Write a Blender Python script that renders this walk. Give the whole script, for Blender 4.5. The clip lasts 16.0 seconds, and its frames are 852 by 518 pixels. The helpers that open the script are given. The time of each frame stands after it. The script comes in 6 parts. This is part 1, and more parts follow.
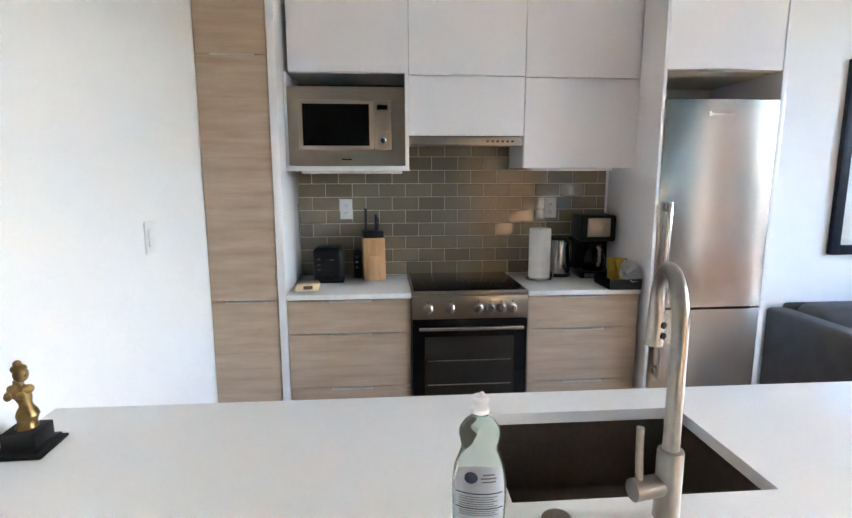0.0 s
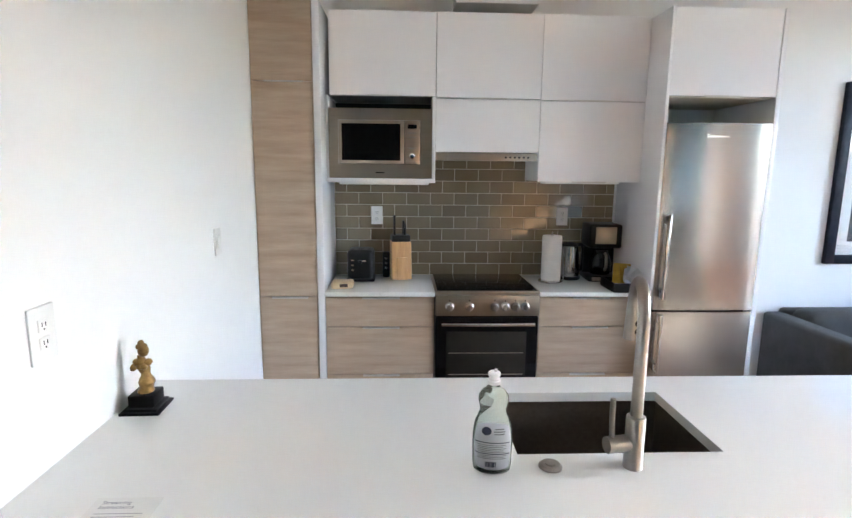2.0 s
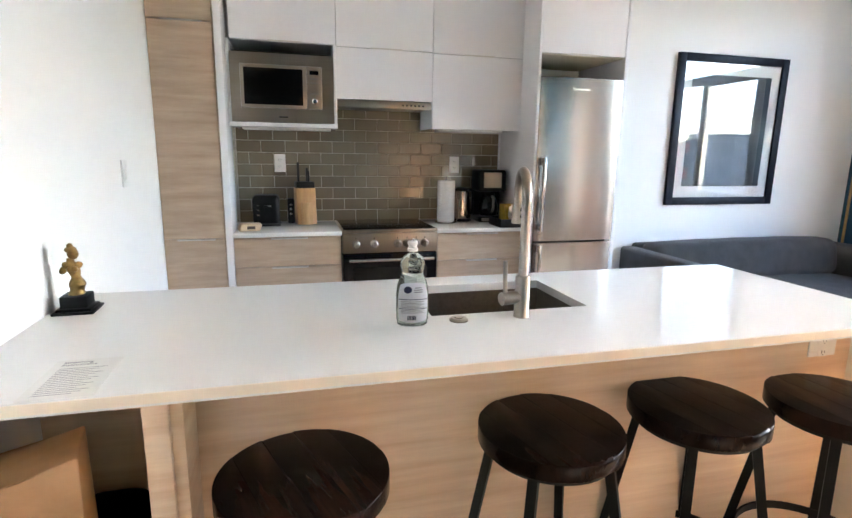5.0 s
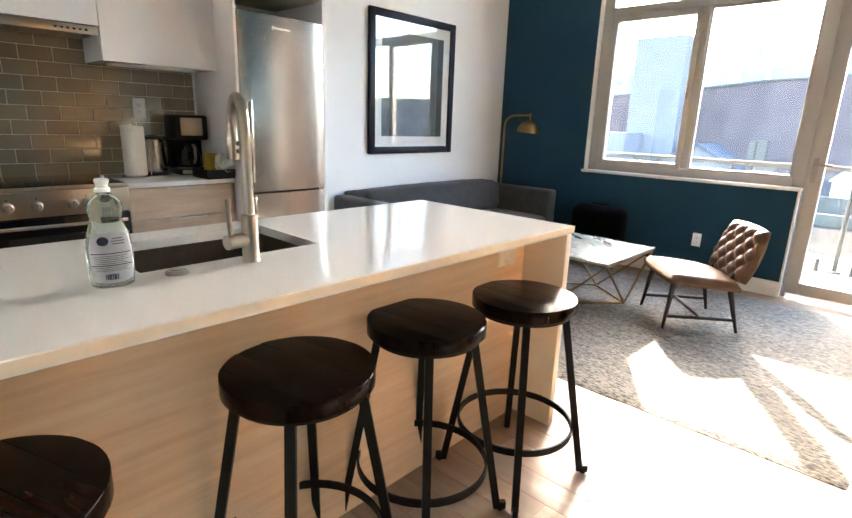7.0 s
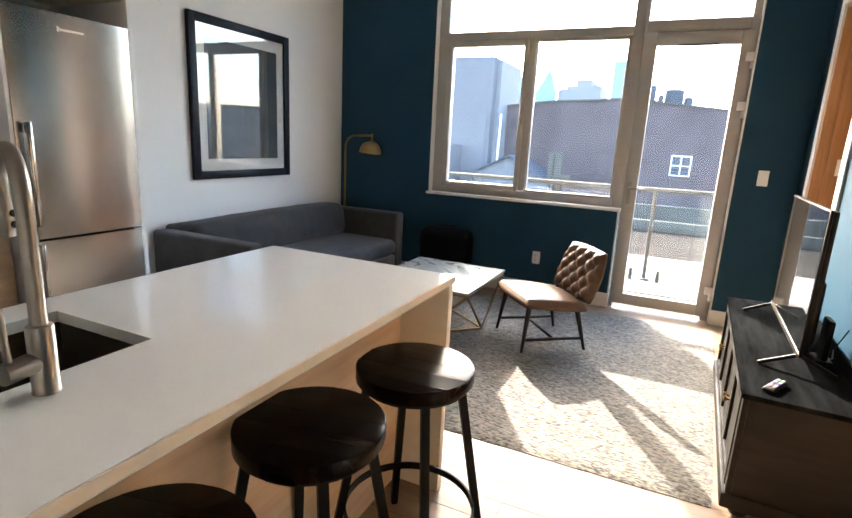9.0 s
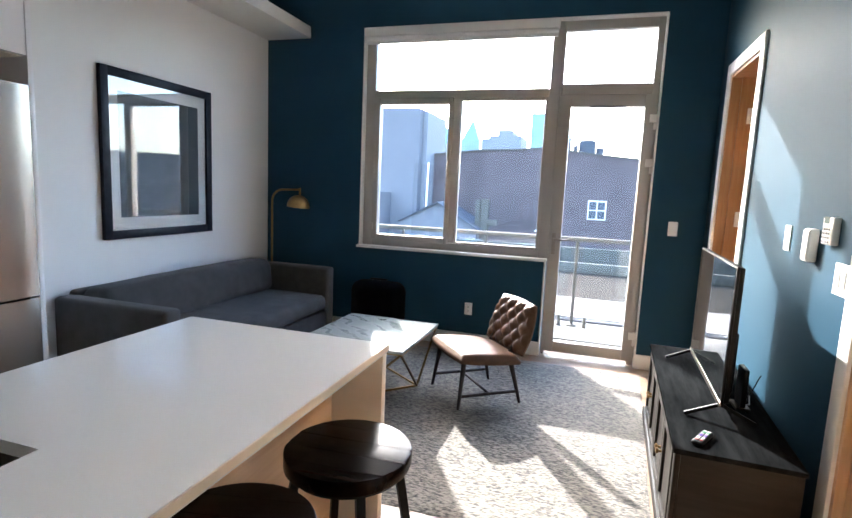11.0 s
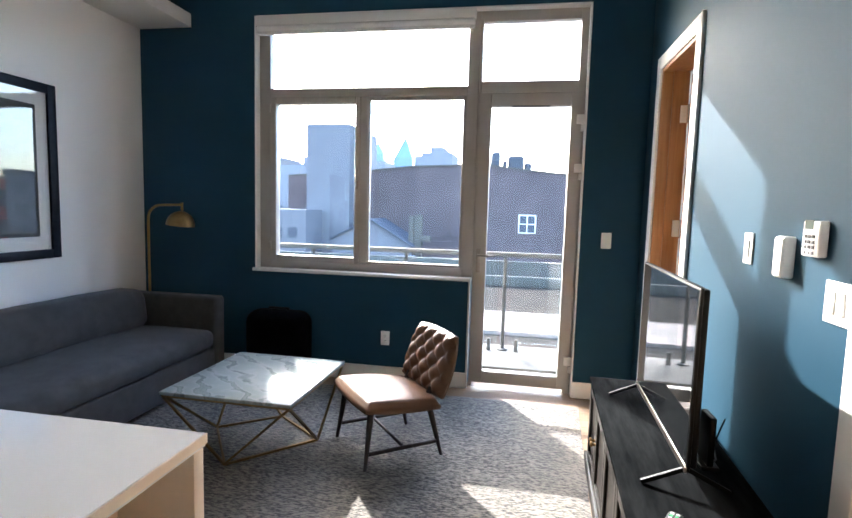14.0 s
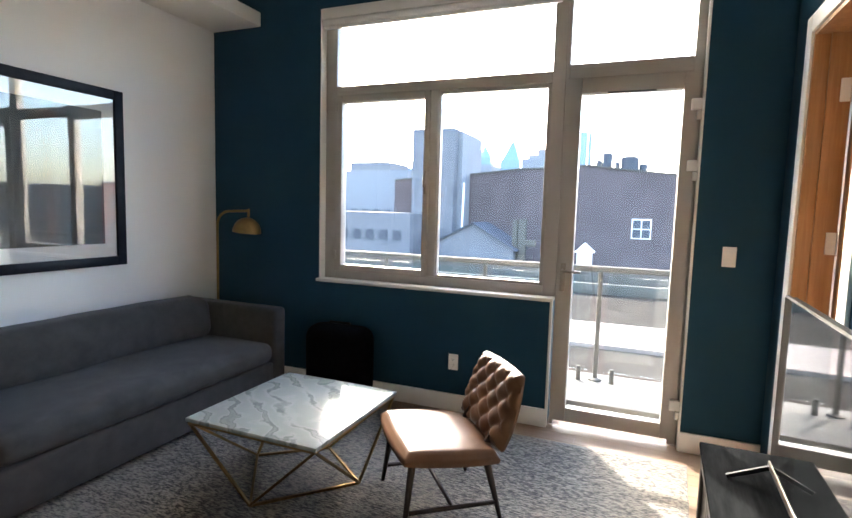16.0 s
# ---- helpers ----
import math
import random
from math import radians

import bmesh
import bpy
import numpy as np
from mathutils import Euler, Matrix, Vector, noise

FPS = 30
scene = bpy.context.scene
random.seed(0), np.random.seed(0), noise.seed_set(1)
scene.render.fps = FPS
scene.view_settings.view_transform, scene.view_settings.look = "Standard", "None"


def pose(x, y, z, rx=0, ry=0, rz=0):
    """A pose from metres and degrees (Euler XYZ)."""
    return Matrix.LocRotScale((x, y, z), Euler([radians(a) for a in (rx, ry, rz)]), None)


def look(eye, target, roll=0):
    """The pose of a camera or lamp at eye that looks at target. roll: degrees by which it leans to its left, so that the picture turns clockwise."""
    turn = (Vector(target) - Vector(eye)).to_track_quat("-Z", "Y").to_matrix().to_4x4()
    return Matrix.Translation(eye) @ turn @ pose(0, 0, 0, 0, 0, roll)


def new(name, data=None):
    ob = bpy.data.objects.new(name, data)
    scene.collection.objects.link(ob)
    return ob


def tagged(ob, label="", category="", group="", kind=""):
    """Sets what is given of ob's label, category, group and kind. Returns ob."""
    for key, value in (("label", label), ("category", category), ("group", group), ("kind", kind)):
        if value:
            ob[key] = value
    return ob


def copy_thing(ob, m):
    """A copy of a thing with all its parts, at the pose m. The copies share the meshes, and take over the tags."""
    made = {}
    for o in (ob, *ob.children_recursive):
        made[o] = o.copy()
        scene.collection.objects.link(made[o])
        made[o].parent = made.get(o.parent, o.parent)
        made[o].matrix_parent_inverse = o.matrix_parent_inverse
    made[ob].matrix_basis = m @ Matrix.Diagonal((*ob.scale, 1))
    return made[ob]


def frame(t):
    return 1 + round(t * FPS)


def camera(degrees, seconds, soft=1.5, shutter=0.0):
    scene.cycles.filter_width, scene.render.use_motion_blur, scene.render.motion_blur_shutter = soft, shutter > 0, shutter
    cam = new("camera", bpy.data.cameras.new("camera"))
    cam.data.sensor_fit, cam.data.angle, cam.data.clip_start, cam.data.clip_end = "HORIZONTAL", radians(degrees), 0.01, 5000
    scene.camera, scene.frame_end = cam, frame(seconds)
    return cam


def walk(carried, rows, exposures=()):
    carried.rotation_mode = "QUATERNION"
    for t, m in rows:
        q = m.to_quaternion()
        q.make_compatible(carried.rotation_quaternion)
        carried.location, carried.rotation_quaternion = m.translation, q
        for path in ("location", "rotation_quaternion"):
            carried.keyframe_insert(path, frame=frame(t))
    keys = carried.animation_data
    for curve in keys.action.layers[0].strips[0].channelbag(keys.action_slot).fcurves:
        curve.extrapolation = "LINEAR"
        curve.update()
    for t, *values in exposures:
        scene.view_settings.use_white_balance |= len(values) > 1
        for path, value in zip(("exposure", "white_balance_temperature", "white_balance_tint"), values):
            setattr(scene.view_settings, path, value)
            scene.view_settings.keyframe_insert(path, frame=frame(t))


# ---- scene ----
cam = camera(78.8, 16.0)
SKY, SUN = 0.15, 1.08
EXPOSURES = [(0, 5.33, 5900, 10), (3, 5.35, 5900, 10), (5.5, 5.42, 6200, 10), (7.5, 4.98, 6800, 10), (9.5, 4.36, 6600, 10), (12, 4.30, 5600, 10), (14, 4.18, 5900, 10), (16, 4.22, 6500, 10)]
PATH = [
    (0, (-0.125, -2.559, 1.502), (0.028, -0.59, 1.186), -0.1),
    (0.5, (-0.185, -2.651, 1.527), (-0.136, -0.677, 1.215), 0.2),
    (1, (-0.186, -2.748, 1.563), (-0.161, -0.775, 1.237), 0.4),
    (1.5, (-0.161, -2.823, 1.584), (-0.124, -0.851, 1.254), 0.4),
    (2, (-0.181, -2.871, 1.588), (-0.094, -0.9, 1.259), 0.6),
    (2.5, (-0.241, -2.908, 1.561), (-0.069, -0.941, 1.244), 0.8),
    (3, (-0.276, -2.954, 1.513), (0.0, -0.996, 1.213), 0.9),
    (5.5, (-0.315, -3.15, 1.335), (0.358, -1.317, 0.905), 1.0),
    (6, (-0.387, -3.104, 1.297), (0.57, -1.407, 0.845), 2.0),
    (6.5, (-0.376, -3.079, 1.285), (0.843, -1.57, 0.8), 2.0),
    (7, (-0.305, -3.043, 1.279), (1.104, -1.716, 0.773), 1.9),
    (7.5, (-0.219, -2.984, 1.283), (1.299, -1.785, 0.774), 1.8),
    (8, (-0.213, -2.988, 1.354), (1.37, -1.884, 0.83), 2.3),
    (8.5, (-0.196, -2.881, 1.382), (1.481, -1.913, 0.883), 2.4),
    (9, (-0.137, -2.733, 1.383), (1.636, -1.922, 0.935), 2.9),
    (9.5, (-0.111, -2.727, 1.415), (1.716, -2.018, 1.018), 2.7),
    (12, (0.003, -2.67, 1.454), (1.929, -2.167, 1.259), 2.2),
    (12.5, (0.11, -2.652, 1.438), (2.057, -2.237, 1.248), 2.0),
    (13, (0.256, -2.685, 1.417), (2.213, -2.32, 1.23), 1.8),
    (13.5, (0.418, -2.722, 1.405), (2.378, -2.372, 1.22), 1.6),
    (14, (0.577, -2.742, 1.418), (2.536, -2.388, 1.226), 1.6),
    (14.5, (0.715, -2.763, 1.41), (2.669, -2.382, 1.224), 1.5),
    (15, (0.88, -2.798, 1.417), (2.817, -2.337, 1.23), 1.5),
    (15.5, (0.982, -2.87, 1.427), (2.879, -2.263, 1.243), 1.5),
    (16, (1.137, -2.853, 1.448), (2.985, -2.111, 1.258), 1.6),
]
walk(cam, [(t, look(eye, target, roll)) for t, eye, target, roll in PATH], EXPOSURES)

# ---- world and sun ----
AZ, EL = 30.3, 27.9
world = bpy.data.worlds.new("sky")
scene.world = world
world.use_nodes = True
sky = world.node_tree.nodes.new("ShaderNodeTexSky")
sky.sky_type, sky.sun_disc = "NISHITA", False
sky.sun_elevation, sky.sun_rotation = radians(EL), radians(90 - AZ)
sky.air_density, sky.dust_density, sky.ozone_density = 1.0, 2.4, 1.0
back = world.node_tree.nodes["Background"]
back.inputs["Strength"].default_value = SKY
world.node_tree.links.new(sky.outputs[0], back.inputs["Color"])
lamp = bpy.data.lights.new("sun", "SUN")
lamp.energy, lamp.angle, lamp.color = SUN, radians(0.55), (1.0, 0.93, 0.82)
sun_ob = new("sun", lamp)
d = Vector((-math.cos(radians(AZ)) * math.cos(radians(EL)), -math.sin(radians(AZ)) * math.cos(radians(EL)), -math.sin(radians(EL))))
sun_ob.matrix_world = look((12, 8, 9), Vector((12, 8, 9)) + d)


# ---- materials ----
def mat(name, base, rough=0.5, metal=0.0, var=None, scale=6.0, stretch=(1, 1, 1), bump=0.0, bscale=90.0, coat=0.0,
        rvar=0.0, detail=4.0, spec=0.5, rand=0.0, contrast=(0.35, 0.65), bstretch=None, sheen=0.0, broad=0.06):
    m = bpy.data.materials.new(name)
    m.use_nodes = True
    nt = m.node_tree
    n, l = nt.nodes, nt.links
    b = n["Principled BSDF"]
    b.inputs["Base Color"].default_value = (*base, 1)
    b.inputs["Roughness"].default_value, b.inputs["Metallic"].default_value = rough, metal
    b.inputs["Coat Weight"].default_value, b.inputs["Specular IOR Level"].default_value = coat, spec
    b.inputs["Sheen Weight"].default_value = sheen
    tc = n.new("ShaderNodeTexCoord")
    vec = tc.outputs["Object"]
    info = None
    if rand:
        info = n.new("ShaderNodeObjectInfo")
        off = n.new("ShaderNodeVectorMath")
        off.operation = "ADD"
        mul = n.new("ShaderNodeMath")
        mul.operation, mul.inputs[1].default_value = "MULTIPLY", 37.0
        l.new(info.outputs["Random"], mul.inputs[0])
        l.new(vec, off.inputs[0])
        l.new(mul.outputs[0], off.inputs[1])
        vec = off.outputs[0]

    def noise_at(sc, st, det):
        mp = n.new("ShaderNodeMapping")
        mp.inputs["Scale"].default_value = st
        l.new(vec, mp.inputs["Vector"])
        t = n.new("ShaderNodeTexNoise")
        t.inputs["Scale"].default_value, t.inputs["Detail"].default_value = sc, det
        t.inputs["Roughness"].default_value = 0.62
        l.new(mp.outputs[0], t.inputs["Vector"])
        return t.outputs["Fac"]

    col = None
    if var:
        f = noise_at(scale, stretch, detail)
        ramp = n.new("ShaderNodeValToRGB")
        ramp.color_ramp.elements[0].position, ramp.color_ramp.elements[1].position = contrast
        ramp.color_ramp.elements[0].color, ramp.color_ramp.elements[1].color = (*base, 1), (*var, 1)
        l.new(f, ramp.inputs[0])
        col = ramp.outputs[0]
        f2 = noise_at(scale * 0.23, stretch, 2.0)
        hs = n.new("ShaderNodeHueSaturation")
        mr = n.new("ShaderNodeMapRange")
        mr.inputs["To Min"].default_value, mr.inputs["To Max"].default_value = 1 - broad, 1 + broad
        l.new(f2, mr.inputs["Value"])
        l.new(mr.outputs[0], hs.inputs["Value"])
        l.new(col, hs.inputs["Color"])
        col = hs.outputs[0]
        if rvar:
            mr2 = n.new("ShaderNodeMapRange")
            mr2.inputs["To Min"].default_value, mr2.inputs["To Max"].default_value = rough - rvar, rough + rvar
            l.new(f, mr2.inputs["Value"])
            l.new(mr2.outputs[0], b.inputs["Roughness"])
    if rand and col:
        hs = n.new("ShaderNodeHueSaturation")
        mr = n.new("ShaderNodeMapRange")
        mr.inputs["To Min"].default_value, mr.inputs["To Max"].default_value = 1 - rand, 1 + rand
        l.new(info.outputs["Random"], mr.inputs["Value"])
        l.new(mr.outputs[0], hs.inputs["Value"])
        l.new(col, hs.inputs["Color"])
        col = hs.outputs[0]
    if col:
        l.new(col, b.inputs["Base Color"])
    if bump:
        f = noise_at(bscale, bstretch or stretch, 3.0)
        bp = n.new("ShaderNodeBump")
        bp.inputs["Strength"].default_value, bp.inputs["Distance"].default_value = bump, 0.004
        l.new(f, bp.inputs["Height"])
        l.new(bp.outputs[0], b.inputs["Normal"])
    return m


def pane_material(name, tint=(1, 1, 1), ior=1.5):
    m = bpy.data.materials.new(name)
    m.use_nodes = True
    n, l = m.node_tree.nodes, m.node_tree.links
    n.remove(n["Principled BSDF"])
    tr, gl, mix, lw, pw, ma = (n.new("ShaderNode" + k) for k in ("BsdfTransparent", "BsdfGlossy", "MixShader", "LayerWeight", "Math", "Math"))
    tr.inputs["Color"].default_value = (*tint, 1)
    gl.inputs["Roughness"].default_value = 0.0
    f0 = ((ior - 1) / (ior + 1)) ** 2
    lw.inputs["Blend"].default_value = 0.5
    pw.operation, pw.inputs[1].default_value = "POWER", 4.0
    ma.operation, ma.inputs[1].default_value, ma.inputs[2].default_value = "MULTIPLY_ADD", 1 - f0, f0
    l.new(lw.outputs["Facing"], pw.inputs[0])
    l.new(pw.outputs[0], ma.inputs[0])
    l.new(ma.outputs[0], mix.inputs[0])
    l.new(tr.outputs[0], mix.inputs[1])
    l.new(gl.outputs[0], mix.inputs[2])
    l.new(mix.outputs[0], n["Material Output"].inputs["Surface"])
    return m


WHITE_WALL = mat("white_wall_paint", (0.84, 0.83, 0.81), 0.6, var=(0.825, 0.815, 0.795), scale=1.2, broad=0.02, bump=0.06, bscale=220)
BLUE_WALL = mat("teal_blue_wall_paint", (0.0160, 0.0545, 0.0890), 0.6, var=(0.0185, 0.061, 0.0985), scale=1.5, bump=0.08, bscale=200, rvar=0.06, spec=0.09)
CEIL = mat("ceiling_paint", (0.85, 0.845, 0.83), 0.75, var=(0.82, 0.815, 0.80), scale=2)
TRIM = mat("white_trim_paint", (0.78, 0.76, 0.72), 0.35, var=(0.74, 0.72, 0.68), scale=3, bump=0.02)
GLOSS = mat("glossy_white_laminate", (0.86, 0.85, 0.86), 0.07, var=(0.85, 0.84, 0.85), scale=1.5, bump=0.01, bscale=14, broad=0.01)
OAK = mat("greige_ash_laminate", (0.40, 0.285, 0.195), 0.42, var=(0.56, 0.43, 0.315), scale=3.0, stretch=(1.0, 1, 9), detail=7, bump=0.05, bscale=30, bstretch=(1, 1, 40), contrast=(0.3, 0.72), rvar=0.05)
MAPLE = mat("pale_maple_veneer", (0.65, 0.445, 0.285), 0.40, var=(0.83, 0.645, 0.47), scale=2.6, stretch=(0.7, 1.6, 11), detail=7, bump=0.03, bscale=30, bstretch=(1, 1, 40), contrast=(0.3, 0.75))
MAPLE_PLAIN = mat("pale_cream_edge_band", (0.84, 0.74, 0.60), 0.45, var=(0.80, 0.70, 0.56), scale=5, stretch=(1, 1, 4))
PLANK = mat("maple_floor_plank", (0.25, 0.168, 0.110), 0.38, var=(0.32, 0.226, 0.155), scale=2.6, stretch=(9, 1, 1), detail=6, bump=0.03, bscale=40, bstretch=(20, 1, 1), rand=0.10, rvar=0.06)
GAP = mat("dark_joint", (0.12, 0.08, 0.055), 0.7)
QUARTZ = mat("white_quartz", (0.785, 0.77, 0.73), 0.10, spec=0.32, var=(0.785, 0.78, 0.76), scale=220, detail=1, broad=0.006)
STEEL = mat("brushed_stainless_steel", (0.43, 0.40, 0.375), 0.21, 1.0, var=(0.45, 0.42, 0.395), scale=3, stretch=(160, 160, 1), rvar=0.015)
STEEL_H = mat("brushed_steel_trim", (0.37, 0.31, 0.25), 0.30, 1.0, var=(0.41, 0.345, 0.28), scale=3, stretch=(1, 1, 160), rvar=0.05)
NICKEL = mat("brushed_nickel", (0.33, 0.30, 0.265), 0.30, 1.0, var=(0.37, 0.34, 0.30), scale=40, rvar=0.05)
CHROME = mat("polished_metal", (0.75, 0.74, 0.73), 0.12, 1.0)
SINK = mat("dark_composite_sink", (0.10, 0.075, 0.055), 0.36, 0.3, var=(0.13, 0.098, 0.072), scale=60, rvar=0.06)
TILE = mat("taupe_glass_tile", (0.20, 0.162, 0.108), 0.06, var=(0.22, 0.18, 0.122), scale=5, rand=0.12, bump=0.012, bscale=12, coat=0.3)
GROUT = mat("pale_grout", (0.64, 0.60, 0.50), 0.85, var=(0.58, 0.54, 0.44), scale=40)
BLACK = mat("black_plastic", (0.005, 0.005, 0.0055), 0.42, var=(0.008, 0.008, 0.0085), scale=20, spec=0.2)
BLACK_GLASS = mat("black_glass", (0.005, 0.005, 0.006), 0.05, spec=0.3)
OVEN_GLASS = mat("smoked_oven_glass", (0.02, 0.017, 0.014), 0.06, var=(0.03, 0.025, 0.02), scale=3)
BLACK_METAL = mat("black_powder_coated_steel", (0.0035, 0.0031, 0.003), 0.5, 0.0, spec=0.18, var=(0.006, 0.0055, 0.005), scale=30, rvar=0.08, bump=0.05, bscale=200)
STOOL_WOOD = mat("dark_stained_wood", (0.0030, 0.0013, 0.0008), 0.22, var=(0.0150, 0.0062, 0.0034), scale=4, stretch=(14, 1, 3), detail=6, bump=0.05, bscale=14, bstretch=(10, 0.6, 1), rvar=0.06, spec=0.08, broad=0.25, rand=0.35)
ALU = mat("warm_grey_window_frame", (0.42, 0.395, 0.36), 0.38, 0.0, var=(0.39, 0.365, 0.33), scale=2, bump=0.02)
RED_WOOD = mat("oiled_wood_door", (0.33, 0.16, 0.062), 0.4, var=(0.43, 0.23, 0.10), scale=3, stretch=(12, 12, 0.8), detail=6, bump=0.04, bscale=20, bstretch=(20, 20, 1))
LIGHT_DOOR = mat("honey_wood_door", (0.55, 0.33, 0.17), 0.35, var=(0.65, 0.43, 0.25), scale=3, stretch=(12, 12, 0.8), detail=6, bump=0.03, bscale=20, bstretch=(20, 20, 1))
SOFA = mat("charcoal_woven_fabric", (0.050, 0.047, 0.0445), 0.9, var=(0.070, 0.066, 0.0625), scale=9, bump=0.35, bscale=420, sheen=0.12, spec=0.2)
LEATHER = mat("tan_brown_leather", (0.105, 0.050, 0.024), 0.40, var=(0.14, 0.070, 0.035), scale=7, spec=0.35, bump=0.10, bscale=240, rvar=0.08)
CHAIR_WOOD = mat("dark_walnut_legs", (0.014, 0.007, 0.0045), 0.4, var=(0.024, 0.012, 0.0075), scale=6, stretch=(8, 8, 1))
GOLD = mat("antique_brass", (0.28, 0.18, 0.075), 0.36, 1.0, var=(0.33, 0.215, 0.09), scale=30, rvar=0.08)
BRONZE = mat("aged_gilt_bronze", (0.36, 0.23, 0.085), 0.30, 1.0, var=(0.16, 0.10, 0.04), scale=28, rvar=0.1)
CONSOLE_TOP = mat("black_stained_ash_top", (0.005, 0.0055, 0.006), 0.4, var=(0.016, 0.017, 0.018), spec=0.0, scale=3.0, stretch=(1, 6, 6), detail=7, bump=0.05, bscale=10, bstretch=(1, 9, 9))
CONSOLE = mat("charcoal_grey_painted_wood", (0.022, 0.0185, 0.016), 0.45, var=(0.029, 0.025, 0.021), scale=4, stretch=(1, 1, 8), spec=0.12)
SCREEN = mat("glossy_screen", (0.006, 0.007, 0.008), 0.03, spec=1.0)
SATIN = mat("satin_aluminium", (0.62, 0.59, 0.55), 0.4, 0.35, var=(0.58, 0.55, 0.51), scale=30)
MW_GLASS = mat("black_microwave_glass", (0.003, 0.003, 0.0032), 0.1, spec=0.06, var=(0.004, 0.004, 0.0042), scale=60)
SHEET = mat("clear_backed_sheet", (0.77, 0.755, 0.715), 0.20, var=(0.765, 0.75, 0.71), scale=20)
PAPER = mat("white_paper", (0.8, 0.79, 0.77), 0.8, var=(0.76, 0.75, 0.73), scale=20, bump=0.05, bscale=120)
PLASTIC_W = mat("white_plastic", (0.79, 0.78, 0.755), 0.35, var=(0.77, 0.76, 0.735), scale=10)
PLASTIC_DARK = mat("socket_slot", (0.05, 0.05, 0.05), 0.5)
FRAME_BLUE = mat("dark_navy_frame", (0.006, 0.008, 0.016), 0.4, spec=0.15, var=(0.014, 0.016, 0.026), scale=6, stretch=(3, 1, 3))
MAT_BOARD = mat("white_mat_board", (0.78, 0.78, 0.76), 0.7, var=(0.76, 0.76, 0.74), scale=30)
PRINT = mat("dark_photographic_print", (0.018, 0.028, 0.035), 0.45, var=(0.045, 0.055, 0.06), scale=2.2, detail=3)
KRAFT = mat("kraft_paper", (0.42, 0.22, 0.09), 0.7, var=(0.50, 0.28, 0.13), scale=8, bump=0.2, bscale=18)
BAMBOO = mat("bamboo", (0.50, 0.27, 0.11), 0.4, var=(0.60, 0.35, 0.16), scale=5, stretch=(10, 10, 1), detail=5)
BLACK_CLOTH = mat("black_nylon_fabric", (0.0025, 0.0025, 0.003), 0.8, var=(0.004, 0.004, 0.005), scale=30, bump=0.2, bscale=300, spec=0.03)
YELLOW = mat("yellow_foil_packet", (0.55, 0.36, 0.02), 0.35, var=(0.42, 0.26, 0.015), scale=20, bump=0.2, bscale=30)
TAN_PACK = mat("beige_paper_packet", (0.62, 0.47, 0.30), 0.6, var=(0.56, 0.41, 0.25), scale=20, bump=0.1, bscale=60)
BROWN_PRINT = mat("dark_brown_ink", (0.05, 0.025, 0.015), 0.6)
GREY_INK = mat("grey_ink", (0.22, 0.22, 0.23), 0.7)
NAVY_INK = mat("navy_ink", (0.02, 0.025, 0.07), 0.6)
LABEL_BLUE = mat("pale_lavender_label", (0.76, 0.76, 0.80), 0.45, var=(0.73, 0.73, 0.78), scale=30)
PANE = pane_material("window_glass", (0.97, 0.985, 1.0))
PICTURE_GLASS = pane_material("picture_glass", (1, 1, 1), 1.75)
RAIL_GLASS = pane_material("balcony_glass", (0.93, 0.97, 0.98), 1.45)


def liquid_material():
    m = bpy.data.materials.new("pale_green_soap")
    m.use_nodes = True
    b = m.node_tree.nodes["Principled BSDF"]
    b.inputs["Base Color"].default_value = (0.72, 0.81, 0.74, 1)
    b.inputs["Transmission Weight"].default_value, b.inputs["Roughness"].default_value, b.inputs["IOR"].default_value = 0.92, 0.04, 1.22
    return m


SOAP = liquid_material()


def marble_material():
    m = mat("grey_veined_marble", (0.40, 0.40, 0.39), 0.18, spec=0.35, bump=0.0)
    n, l = m.node_tree.nodes, m.node_tree.links
    tc, mp, ns, wv, rp = (n.new("ShaderNode" + k) for k in ("TexCoord", "Mapping", "TexNoise", "TexWave", "ValToRGB"))
    mp.inputs["Rotation"].default_value = (0, 0, radians(38))
    l.new(tc.outputs["Object"], mp.inputs["Vector"])
    wv.inputs["Scale"].default_value, wv.inputs["Distortion"].default_value = 2.3, 7.5
    wv.inputs["Detail"].default_value, wv.inputs["Detail Scale"].default_value = 8.0, 2.2
    l.new(mp.outputs[0], wv.inputs["Vector"])
    ns.inputs["Scale"].default_value, ns.inputs["Detail"].default_value = 3.2, 8.0
    l.new(mp.outputs[0], ns.inputs["Vector"])
    mul = n.new("ShaderNodeMath")
    mul.operation = "MULTIPLY"
    l.new(wv.outputs["Fac"], mul.inputs[0])
    l.new(ns.outputs["Fac"], mul.inputs[1])
    e = rp.color_ramp.elements
    e[0].position, e[0].color = 0.10, (0.33, 0.36, 0.34, 1)
    e[1].position, e[1].color = 0.62, (0.24, 0.27, 0.255, 1)
    k = e.new(0.34)
    k.color = (0.38, 0.395, 0.38, 1)
    k = e.new(0.43)
    k.color = (0.20, 0.225, 0.215, 1)
    k = e.new(0.50)
    k.color = (0.30, 0.325, 0.305, 1)
    l.new(mul.outputs[0], rp.inputs[0])
    l.new(rp.outputs[0], n["Principled BSDF"].inputs["Base Color"])
    return m


MARBLE = marble_material()


